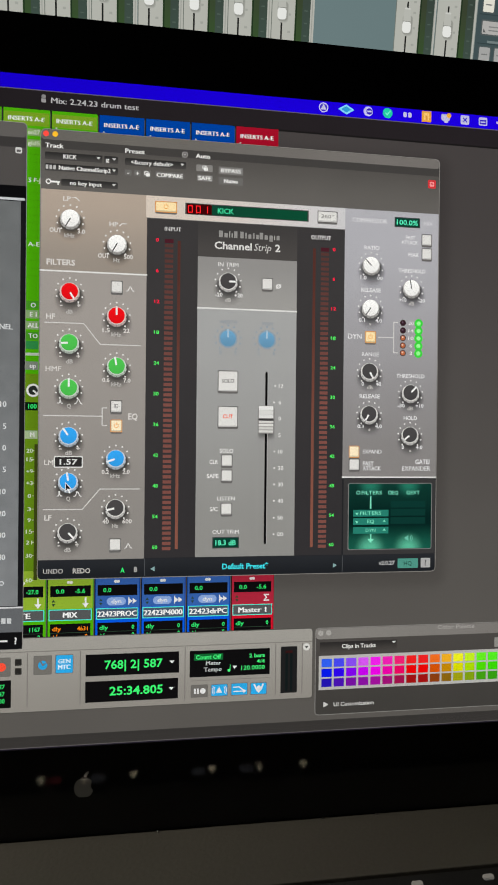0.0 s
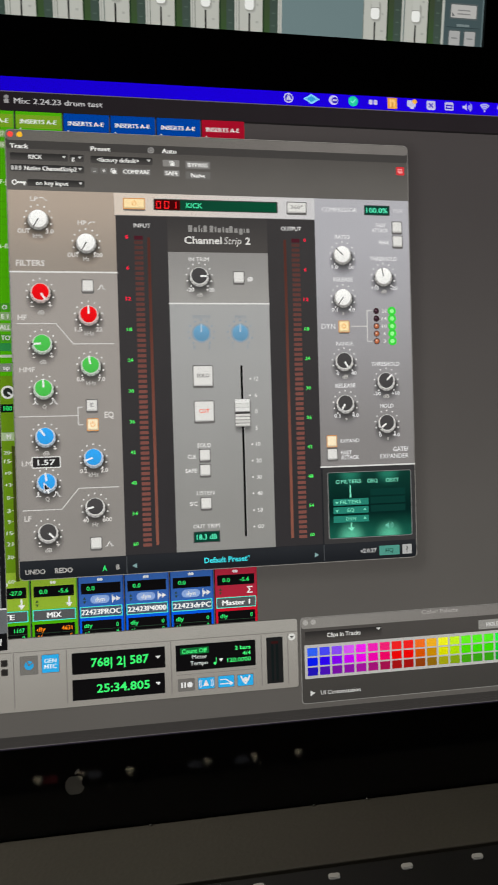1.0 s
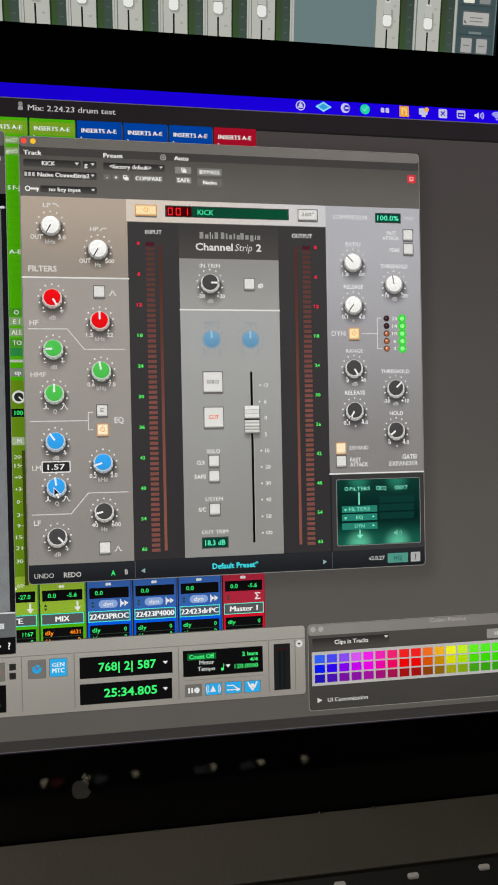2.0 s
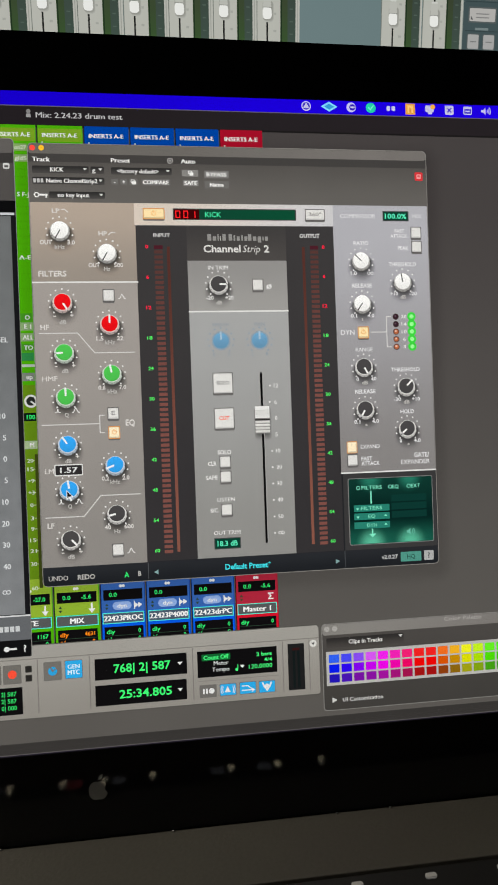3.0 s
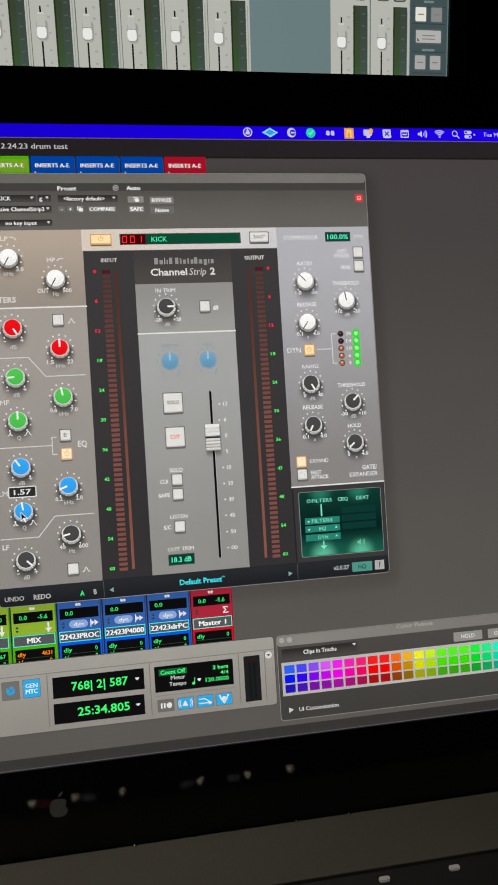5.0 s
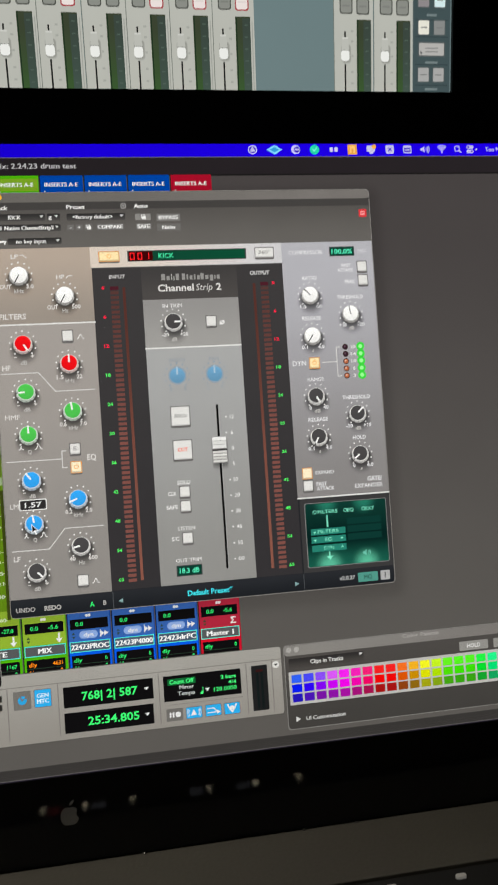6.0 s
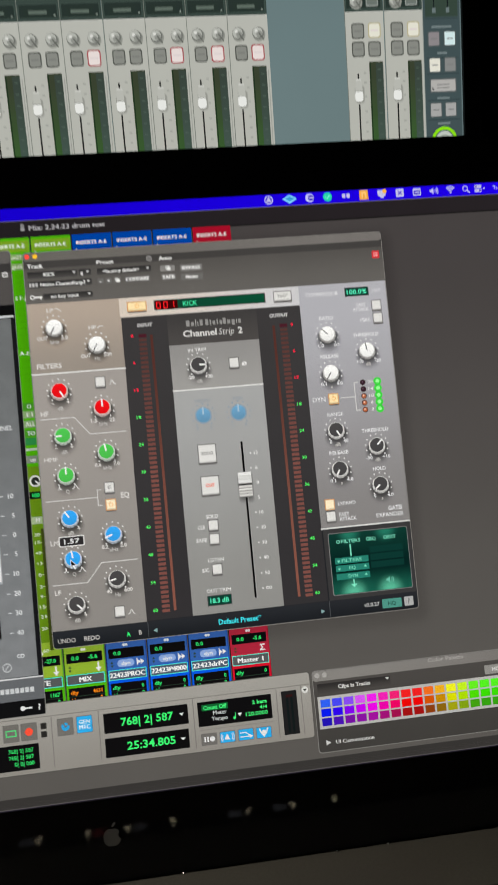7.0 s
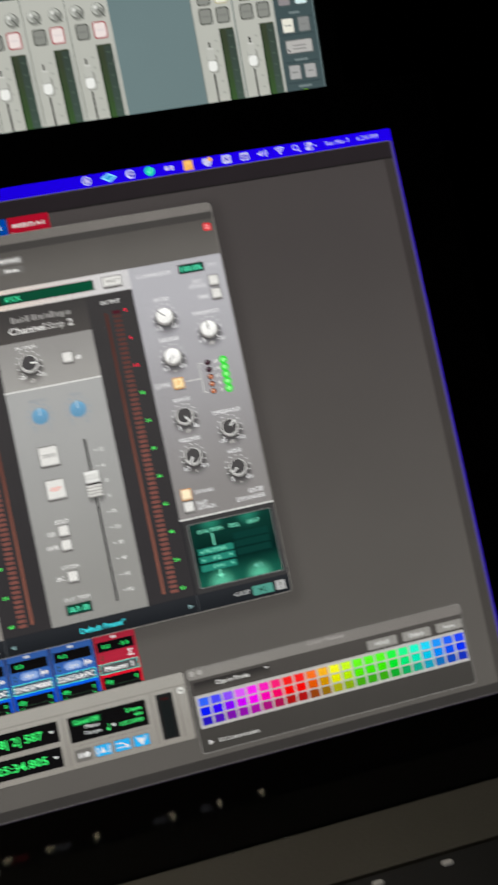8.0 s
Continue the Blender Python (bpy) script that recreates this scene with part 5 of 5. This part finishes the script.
DIM = G(168, 165, 160)
TXT = [("LP", -1.72, 6.78, 0.17, LAB, 0.09), ("OUT", -1.96, 6.08, 0.26, LAB, 0.09), ("kHz", -1.66, 5.975, 0.22, DIM, 0.085), ("3.0", -1.41, 6.075, 0.17, LAB, 0.085),
       ("HP", -0.71, 6.28, 0.19, LAB, 0.09), ("OUT", -0.925, 5.57, 0.25, LAB, 0.09), ("Hz", -0.64, 5.485, 0.14, DIM, 0.085), ("500", -0.385, 5.57, 0.20, LAB, 0.085),
       ("FILTERS", -1.84, 5.38, 0.61, LAB, 0.115), ("HF", -2.05, 4.19, 0.19, LAB, 0.105), ("dB", -1.65, 4.30, 0.15, DIM, 0.085), ("-", -1.83, 4.45, 0.06, LAB, 0.09), ("+", -1.45, 4.45, 0.08, LAB, 0.09),
       ("1.5", -0.855, 3.925, 0.16, LAB, 0.085), ("22", -0.41, 3.925, 0.14, LAB, 0.085), ("kHz", -0.63, 3.835, 0.22, DIM, 0.085),
       ("-", -1.83, 3.33, 0.06, LAB, 0.09), ("+", -1.45, 3.33, 0.08, LAB, 0.09), ("dB", -1.64, 3.21, 0.15, DIM, 0.085), ("HMF", -1.98, 3.045, 0.33, LAB, 0.105),
       ("0.6", -0.85, 2.82, 0.16, LAB, 0.085), ("7.0", -0.39, 2.82, 0.16, LAB, 0.085), ("kHz", -0.62, 2.73, 0.22, DIM, 0.085), ("Q", -1.64, 2.23, 0.09, DIM, 0.085), ("EQ", -0.25, 2.02, 0.21, LAB, 0.125),
       ("-", -1.82, 1.30, 0.06, LAB, 0.09), ("+", -1.44, 1.30, 0.08, LAB, 0.09), ("dB", -1.64, 1.20, 0.15, DIM, 0.085), ("LM", -2.06, 0.985, 0.19, LAB, 0.105), ("Q", -1.64, 0.19, 0.09, DIM, 0.085),
       ("0.2", -0.845, 0.78, 0.16, LAB, 0.085), ("2.0", -0.39, 0.785, 0.16, LAB, 0.085), ("kHz", -0.63, 0.695, 0.22, DIM, 0.085), ("LF", -2.07, -0.23, 0.15, LAB, 0.105),
       ("40", -0.83, -0.32, 0.14, LAB, 0.085), ("600", -0.36, -0.32, 0.21, LAB, 0.085), ("Hz", -0.62, -0.42, 0.14, DIM, 0.085), ("-", -1.83, -0.83, 0.06, LAB, 0.09), ("+", -1.44, -0.83, 0.08, LAB, 0.09), ("dB", -1.65, -0.94, 0.15, DIM, 0.085),
       ("UNDO", -1.95, -1.405, 0.42, DIM, 0.1), ("REDO", -1.34, -1.405, 0.38, DIM, 0.1), ("A", -0.45, -1.41, 0.10, LED_GREEN, 0.105), ("B", -0.16, -1.4, 0.07, DIM, 0.1),
       ("INPUT", 0.6, 6.245, 0.37, G(206, 205, 202), 0.085), ("OUTPUT", 4.03, 6.245, 0.48, G(206, 205, 202), 0.085),
       ("IN TRIM", 1.86, 5.51, 0.46, LAB, 0.085), ("-20", 1.65, 4.82, 0.17, LAB, 0.08), ("+20", 2.10, 4.82, 0.19, LAB, 0.08), ("dB", 1.86, 4.705, 0.14, DIM, 0.08), ("ø", 3.03, 5.09, 0.13, LAB, 0.13),
       ("WIDTH", 1.87, 4.2, 0.4, G(124, 132, 138), 0.08), ("PAN", 2.78, 4.2, 0.24, G(124, 132, 138), 0.08), ("0", 1.70, 3.51, 0.06, G(120, 130, 138), 0.07), ("2", 2.04, 3.51, 0.06, G(120, 130, 138), 0.07), ("L", 2.6, 3.51, 0.05, G(120, 130, 138), 0.07), ("R", 2.94, 3.51, 0.06, G(120, 130, 138), 0.07),
       ("SOLO", 1.86, 1.27, 0.32, LAB, 0.085), ("CLR", 1.57, 1.015, 0.20, LAB, 0.085), ("SAFE", 1.545, 0.695, 0.27, LAB, 0.085), ("LISTEN", 1.86, 0.18, 0.40, LAB, 0.085), ("S/C", 1.58, -0.06, 0.18, LAB, 0.085), ("OUT TRIM", 1.86, -0.58, 0.61, LAB, 0.085),
       ("Default Preset*", 2.32, -1.37, 1.07, G(60, 206, 214), 0.115), ("COMPRESSOR", 5.21, 6.715, 0.86, LAB, 0.095), ("MIX", 6.665, 6.725, 0.23, G(206, 205, 206), 0.085), ("FAST", 6.22, 6.37, 0.24, LAB, 0.08), ("ATTACK", 6.2, 6.25, 0.42, LAB, 0.08), ("PEAK", 6.3, 5.965, 0.27, LAB, 0.085),
       ("RATIO", 5.265, 6.08, 0.37, LAB, 0.085), ("1.0", 5.065, 5.37, 0.15, LAB, 0.08), ("oo", 5.47, 5.37, 0.15, LAB, 0.08), ("THRESHOLD", 6.265, 5.58, 0.68, LAB, 0.085), ("+10", 6.04, 4.885, 0.19, LAB, 0.08), ("dB", 6.26, 4.805, 0.14, DIM, 0.08), ("-20", 6.51, 4.885, 0.18, LAB, 0.08),
       ("RELEASE", 5.255, 5.08, 0.48, LAB, 0.085), ("0.1", 5.035, 4.37, 0.15, LAB, 0.08), ("4.0", 5.45, 4.37, 0.16, LAB, 0.08), ("s", 5.24, 4.29, 0.05, DIM, 0.07), ("DYN", 4.87, 3.98, 0.33, LAB, 0.115),
       ("RANGE", 5.255, 3.57, 0.41, LAB, 0.085), ("0", 5.075, 2.87, 0.06, LAB, 0.08), ("dB", 5.25, 2.79, 0.15, DIM, 0.08), ("40", 5.465, 2.875, 0.13, LAB, 0.08), ("THRESHOLD", 6.255, 3.08, 0.71, LAB, 0.085), ("-30", 6.03, 2.375, 0.18, LAB, 0.08), ("dB", 6.255, 2.31, 0.15, DIM, 0.08), ("+10", 6.49, 2.375, 0.2, LAB, 0.08),
       ("RELEASE", 5.25, 2.58, 0.50, LAB, 0.085), ("0.1", 5.03, 1.87, 0.15, LAB, 0.08), ("4.0", 5.475, 1.875, 0.17, LAB, 0.08), ("s", 5.25, 1.8, 0.05, DIM, 0.07), ("HOLD", 6.265, 2.08, 0.34, LAB, 0.085), ("0", 6.085, 1.385, 0.06, LAB, 0.08), ("s", 6.27, 1.31, 0.05, DIM, 0.07), ("4.0", 6.49, 1.385, 0.17, LAB, 0.08),
       ("EXPAND", 5.325, 1.275, 0.46, LAB, 0.085), ("FAST", 5.23, 0.995, 0.27, LAB, 0.085), ("ATTACK", 5.32, 0.88, 0.45, LAB, 0.085), ("GATE/", 6.585, 1.04, 0.38, LAB, 0.1), ("EXPANDER", 6.425, 0.88, 0.71, LAB, 0.1), ("v2.0.27", 5.715, -1.36, 0.40, G(172, 172, 170), 0.085)]
QUIET, COOL = G(206, 202, 197), G(224, 223, 223)
for s, x, z, w, mat, h in TXT:
    if mat is LAB and not 0.1 < x < 4.6:
        mat = QUIET if x < 4.6 else COOL
    if s == "oo":
        pp("panel_label", lambda a: a.ring(x - 0.037, z, 0.022, 0.038, mat, 16, 12).ring(x + 0.037, z, 0.022, 0.038, mat, 16, 12), x, z)
    else:
        pp("panel_label", lambda a: a.text(s, x, z, h * 1.06, mat, 16, w=w, heavy=0.028), x, z)
# curve signs beside the filters: two shelves, bells with a rounded crown, narrow peaks
BELL = [(-0.078 + 0.012 * i, 0.10 * math.exp(-((i - 6.5) / 2.9) ** 2)) for i in range(14)]
PEAK = [(-0.05 + 0.01 * i, 0.075 * math.exp(-((i - 5) / 1.1) ** 2)) for i in range(11)]
for x, z, shape in ((-1.60, 6.81, ((0, 0), (0.07, 0), (0.14, -0.06))), (-0.58, 6.25, ((0, 0), (0.05, 0.05), (0.14, 0.05))), (-0.335, 4.81, BELL), (-0.33, -0.92, BELL),
                    (-1.83, 2.29, PEAK), (-1.44, 2.28, BELL), (-1.83, 0.25, PEAK), (-1.44, 0.24, BELL)):
    pp("curve_sign", lambda a: a.line([(x + u, z + v) for u, v in shape], 0.018, LAB, 16), x, z)
for x, d in ((0.22, -1), (4.44, 1)):
    pp("preset_arrow", lambda a: a.poly([(x - 0.04 * d, -1.45), (x + 0.06 * d, -1.395), (x - 0.04 * d, -1.34)], G(120, 150, 150), 3), x, -1.4)


# ---------------------------------------------------------------- upper display, farther back and leaning forward
UTILT = 11.3
DISPLAY["level"], DISPLAY["gain"] = 0.95, 0.90
upper = tagged(new("upper_monitor"), "second large display leaning forward above, showing a pale console mixer", "monitor")
upper.location = (0, 0.1813, 1.3309)
upper.rotation_euler = (radians(UTILT), 0, 0)
UO = (-1.03, 0.0)
U0, U1, UB, UT = -17.7, 13.62, -2.7, 14.9


def ux(x):
    return (x - UO[0]) * S


part("housing", slab(round_outline(ux(U0) - 0.016, UB * S - 0.022, ux(U1) + 0.016, UT * S + 0.016, 0.006, 4), 0.001, 0.045), MATTE_BLACK, upper, "black plastic housing")
bz = bmesh.new()
outer = [(ux(U0) - 0.0155, UB * S - 0.0215), (ux(U1) + 0.0155, UB * S - 0.0215), (ux(U1) + 0.0155, UT * S + 0.0155), (ux(U0) - 0.0155, UT * S + 0.0155)]
inner = [(ux(U0), UB * S), (ux(U1), UB * S), (ux(U1), UT * S), (ux(U0), UT * S)]
vo = [bz.verts.new((x, -0.004, z)) for x, z in outer]
vi = [bz.verts.new((x, -0.004, z)) for x, z in inner]
vb = [bz.verts.new((x, 0.0009, z)) for x, z in inner]
vc = [bz.verts.new((x, 0.0009, z)) for x, z in outer]
for i in range(4):
    j = (i + 1) % 4
    bz.faces.new((vo[i], vo[j], vi[j], vi[i]))
    bz.faces.new((vi[i], vi[j], vb[j], vb[i]))
    bz.faces.new((vo[j], vo[i], vc[i], vc[j]))
part("bezel", bz, MATTE_BLACK, upper, "narrow matte black bezel")
part("mount_arm", box(-0.05, 0.045, 0.10, 0.05, 0.075, 0.20, 0.004), MATTE_BLACK, upper)
post = tagged(new("monitor_post"), "black steel post carrying the upper display", "monitor stand")
post.location = (-0.02, 0.30, DESK)
part("pole", box(-0.03, -0.02, 0.0, 0.03, 0.02, 0.85, 0.004), MATTE_BLACK, post)
part("base", box(-0.14, -0.1, 0.0, 0.14, 0.1, 0.012, 0.003), MATTE_BLACK, post)
part("bracket", box(-0.05, -0.11, 0.78, 0.05, -0.015, 0.84, 0.003), MATTE_BLACK, post)

ua = Art(*UO, 0)
ua.rect(U0, UB, U1, UT, glow("mixer_blue_grey", (112, 132, 133), (102, 123, 125), uneven=0.06, scale=10), 0)
ua.put("screen_panel", upper, UO, "lit display panel with a blue-grey background")
CREAM = glow("strip_cream", (186, 187, 178), (196, 197, 189), uneven=0.05)
DARKG = glow("strip_dark_green", (58, 72, 66), (66, 80, 74), uneven=0.1)
KEYG = G(142, 144, 137)
cell_mat = glow("strip_cell", (46, 58, 53), (38, 48, 45), uneven=0.15)


def key(a, x, w, wd, ht, mat, rim, n):
    a.rect(x - wd / 2, w - ht / 2, x + wd / 2, w + ht / 2, rim, n, 0.10)
    a.rect(x - wd / 2 + 0.045, w - ht / 2 + 0.045, x + wd / 2 - 0.045, w + ht / 2 - 0.045, mat, n + 1, 0.08)
    a.rect(x - wd * 0.28, w - 0.03, x + wd * 0.28, w + 0.03, G(130, 132, 126) if mat is KEYG else G(226, 214, 212), n + 2)


def dial(a, x, w, n):
    a.disc(x + 0.03, w - 0.05, 0.25, G(150, 152, 144), n, 20).disc(x, w, 0.225, G(116, 118, 112), n + 1, 22).disc(x - 0.02, w + 0.02, 0.19, G(186, 188, 180), n + 2, 22)
    a.disc(x + 0.04, w - 0.04, 0.12, G(150, 152, 145), n + 3, 18).disc(x - 0.07, w + 0.07, 0.06, G(222, 223, 217), n + 3.5, 12).line([(x + 0.04, w - 0.02), (x + 0.20, w - 0.24)], 0.05, G(104, 106, 100), n + 4)


def channel(x, lit, master=False):
    """One mixer channel, its left edge at x."""
    wide = 1.53 if not master else 1.52
    o = (x + wide / 2, 0.5)
    a = Art(*o, 2)
    a.rect(x, UB, x + wide, 3.24, CREAM, 0).rect(x, UB, x + 0.028, UT, G(120, 126, 118), 1).rect(x + wide - 0.09, UB, x + wide - 0.06, 1.3, G(160, 162, 154), 1)
    a.rect(x + 0.028, 3.24, x + wide, UT, DARKG, 0).rect(x, 3.225, x + wide, 3.25, G(206, 208, 200), 1)
    for k in range(9):
        z0 = (3.34, 3.98)[k] if k < 2 else 4.86 + 0.62 * (k - 1)
        high = 1.38 if k == 1 else 0.50
        a.rect(x + 0.07, z0, x + wide - 0.06, z0 + high, G(72, 88, 80), 1).rect(x + 0.09, z0 + 0.02, x + wide - 0.08, z0 + high - 0.02, cell_mat, 2)
        if k == 0 and master:
            continue
        if k == 0:
            a.rect(x + 0.26, z0 + 0.08, x + 1.22, z0 + 0.36, G(44, 56, 50), 3, 0.03).rect(x + 0.42, z0 + 0.15, x + 1.08, z0 + 0.27, G(100, 114, 104), 4).poly([(x + 1.3, z0 + 0.07), (x + 1.38, z0 + 0.07), (x + 1.38, z0 + 0.15)], G(150, 160, 150), 3)
        elif k == 1:
            for q in (0.24, 0.52, 0.80, 1.08):
                a.rect(x + q - 0.012, z0 + 0.30, x + q + 0.012, z0 + 0.92, G(30, 38, 35), 3)
                a.rect(x + q - 0.06, z0 + 0.33, x + q + 0.06, z0 + 0.44, G(206, 212, 204), 4, 0.03)
                for w in (0.10, 0.19):
                    a.rect(x + q - 0.075, z0 + w, x + q + 0.075, z0 + w + 0.05, G(82, 96, 88), 3)
            a.rect(x + 0.44, z0 + 1.06, x + 1.08, z0 + 1.12, G(98, 108, 100), 3)
        else:
            a.rect(x + 0.2, z0 + 0.18, x + 1.2, z0 + 0.22, G(92, 106, 98), 3)
    strip = a.put("channel_strip", upper, UO, "pale mixer channel with a white fader" if not master else "pale output channel with four keys")

    def sub(name, draw, sx, sw, label=""):
        b = Art(sx, sw, 6)
        draw(b)
        b.put(name, strip, o, label)

    if master:
        for q, w, m, rim in ((0.5, 2.56, KEYG, G(88, 90, 84)), (1.15, 2.57, G(232, 230, 214), G(190, 182, 148)), (0.49, 1.91, KEYG, G(88, 90, 84)), (1.13, 1.90, KEYG, G(88, 90, 84))):
            sub("key", lambda b: key(b, x + q, w, 0.5, 0.56, m, rim, 0), x + q, w)
        sub("dial", lambda b: dial(b, x + 0.45, 3.62, 0), x + 0.45, 3.62, "small silver dial")
        for q in (1.1,):
            sub("upper_key", lambda b: b.rect(x + q - 0.24, 3.42, x + q + 0.24, 3.85, G(150, 156, 150), 0, 0.05).rect(x + q - 0.2, 3.47, x + q + 0.2, 3.81, G(112, 120, 114), 1, 0.04), x + q, 3.6)
    else:
        for q in (0.39, 1.15):
            sub("dial", lambda b: dial(b, x + q, 2.62, 0), x + q, 2.62)
        sub("key", lambda b: key(b, x + 0.47, 1.93, 0.48, 0.55, KEYG, G(88, 90, 84), 0), x + 0.47, 1.93)
        sub("key", lambda b: key(b, x + 1.10, 1.93, 0.50, 0.58, G(236, 224, 220), G(172, 82, 86), 0) if lit else key(b, x + 1.10, 1.93, 0.48, 0.55, KEYG, G(88, 90, 84), 0), x + 1.10, 1.93, "lit key with a red rim" if lit else "")
    fx = x + (0.375 if not master else 0.44)
    sub("fader_slot", lambda b: b.rect(fx - 0.03, UB, fx + 0.03, 1.04, G(38, 39, 37), 0), fx, -0.7)
    for i, w in enumerate((1.05, 0.7, 0.2, -0.35, -0.75, -1.1, -1.5, -1.9)):
        sub("fader_mark", lambda b: b.rect(fx + 0.22, w - 0.035, fx + 0.32, w + 0.035, G(168, 170, 162), 0), fx + 0.27, w)
    sub("fader_cap", lambda b: [b.rect(fx - 0.13 - 0.01 * i, -0.08 + 0.02 * i, fx + 0.24 - 0.012 * i, 0.60, G(184 - 9 * i, 185 - 9 * i, 177 - 9 * i), 1.5 + 0.1 * i, 0.12) for i in range(4)] + [b.poly([(fx - 0.15, 0.37), (fx + 0.15, 0.37), (fx + 0.11, 0.83), (fx - 0.11, 0.83)], G(190, 191, 183), 3), b.rect(fx - 0.11, 0.78, fx + 0.11, 0.84, G(206, 207, 200), 3.5, 0.02), b.rect(fx - 0.16, 0.02, fx + 0.16, 0.40, G(236, 237, 232), 4, 0.11), b.rect(fx - 0.155, 0.385, fx + 0.155, 0.405, G(134, 136, 129), 5)], fx, 0.4, "white fader cap")
    m0 = x + (0.84 if not master else 0.89)
    sub("level_meter", lambda b: b.rect(m0, UB, m0 + 0.545, 1.45, glow("meter_green", (58, 98, 48), (62, 70, 52), uneven=0.15, scale=40), 0).rect(m0 + 0.02, UB, m0 + 0.06, 1.43, G(34, 52, 34), 1).rect(m0 + 0.26, UB, m0 + 0.545, 1.40, glow("meter_shade", (72, 92, 82), (62, 74, 66), uneven=0.15, scale=40), 1), m0 + 0.27, -0.6, "dark green level meter")
    for i in range(9):
        sub("meter_mark", lambda b: b.rect(m0 + 0.33, 1.15 - 0.4 * i, m0 + 0.45, 1.19 - 0.4 * i, G(82, 98, 88), 2), m0 + 0.39, 1.17 - 0.4 * i)


LIT = {-1.61, 1.46, 2.99, 4.52}
for cx in (-9.26, -7.73, -6.20, -4.66, -3.13, -1.61, -0.07, 1.46, 2.99, 4.52):
    channel(cx, cx in LIT)
channel(9.02, False, True)
channel(10.56, False, True)

CO = (12.85, 0.5)
ca = Art(*CO, 2)
ca.rect(12.08, UB, 13.60, UT, glow("control_teal", (70, 86, 88), (62, 78, 80), uneven=0.08), 0).rect(12.08, UB, 12.11, UT, G(150, 158, 152), 1).rect(13.57, UB, 13.60, UT, G(96, 112, 114), 1)
for w in (2.92, 1.5, 0.92, -0.05, -0.78):
    ca.rect(12.2, w - 0.015, 13.5, w + 0.015, G(54, 68, 70), 1)
ca.rect(12.2, 2.98, 13.5, 4.4, G(58, 74, 64), 1)
control = ca.put("control_section", upper, UO, "dark teal control section with keys and a green-ringed knob")


def cpart(name, draw, x, w, label=""):
    b = Art(x, w, 5)
    draw(b)
    b.put(name, control, CO, label)


for x, w, m in ((12.52, 2.19, G(146, 140, 142)), (13.16, 2.19, G(214, 236, 236)), (12.53, 1.24, G(232, 230, 216)), (13.15, 1.24, G(140, 142, 140)), (12.53, -0.41, G(172, 172, 170)), (13.13, -0.41, G(172, 172, 170))):
    cpart("key", lambda b: b.rect(x - 0.25, w - 0.28, x + 0.25, w + 0.28, G(84, 94, 94), 0, 0.06).rect(x - 0.21, w - 0.24, x + 0.21, w + 0.24, m, 1, 0.04).rect(x - 0.12, w - 0.02, x + 0.12, w + 0.02, G(128, 130, 128), 2), x, w)
cpart("wide_key", lambda b: b.rect(12.30, 0.22, 13.39, 0.75, G(88, 96, 96), 0, 0.05).rect(12.35, 0.27, 13.34, 0.70, G(184, 182, 178), 1, 0.04).rect(12.6, 0.50, 13.1, 0.54, G(136, 136, 134), 2).rect(12.6, 0.38, 13.1, 0.42, G(136, 136, 134), 2).poly([(12.4, 0.32), (12.5, 0.32), (12.4, 0.45)], G(90, 92, 92), 2), 12.85, 0.48)
for w, wd in ((2.62, 0.8), (1.67, 0.4), (0.02, 0.5), (-0.92, 0.5)):
    cpart("heading_bar", lambda b: b.rect(12.84 - wd / 2, w - 0.04, 12.84 + wd / 2, w + 0.04, G(120, 134, 134), 0), 12.84, w)
for x in (12.55, 13.1):
    cpart("small_fader", lambda b: b.rect(x - 0.02, 3.1, x + 0.02, 4.3, G(24, 30, 32), 0).rect(x - 0.07, 3.12, x + 0.07, 3.3, G(110, 124, 124), 1), x, 3.6)
cpart("level_knob", lambda b: b.ring(12.84, -1.56, 0.40, 0.52, G(142, 226, 24), 0, 30, -30, 210).disc(12.84, -1.56, 0.36, G(196, 204, 194), 1, 26).disc(12.84, -1.62, 0.28, G(160, 170, 160), 2, 26), 12.84, -1.56, "grey knob in a bright green ring")
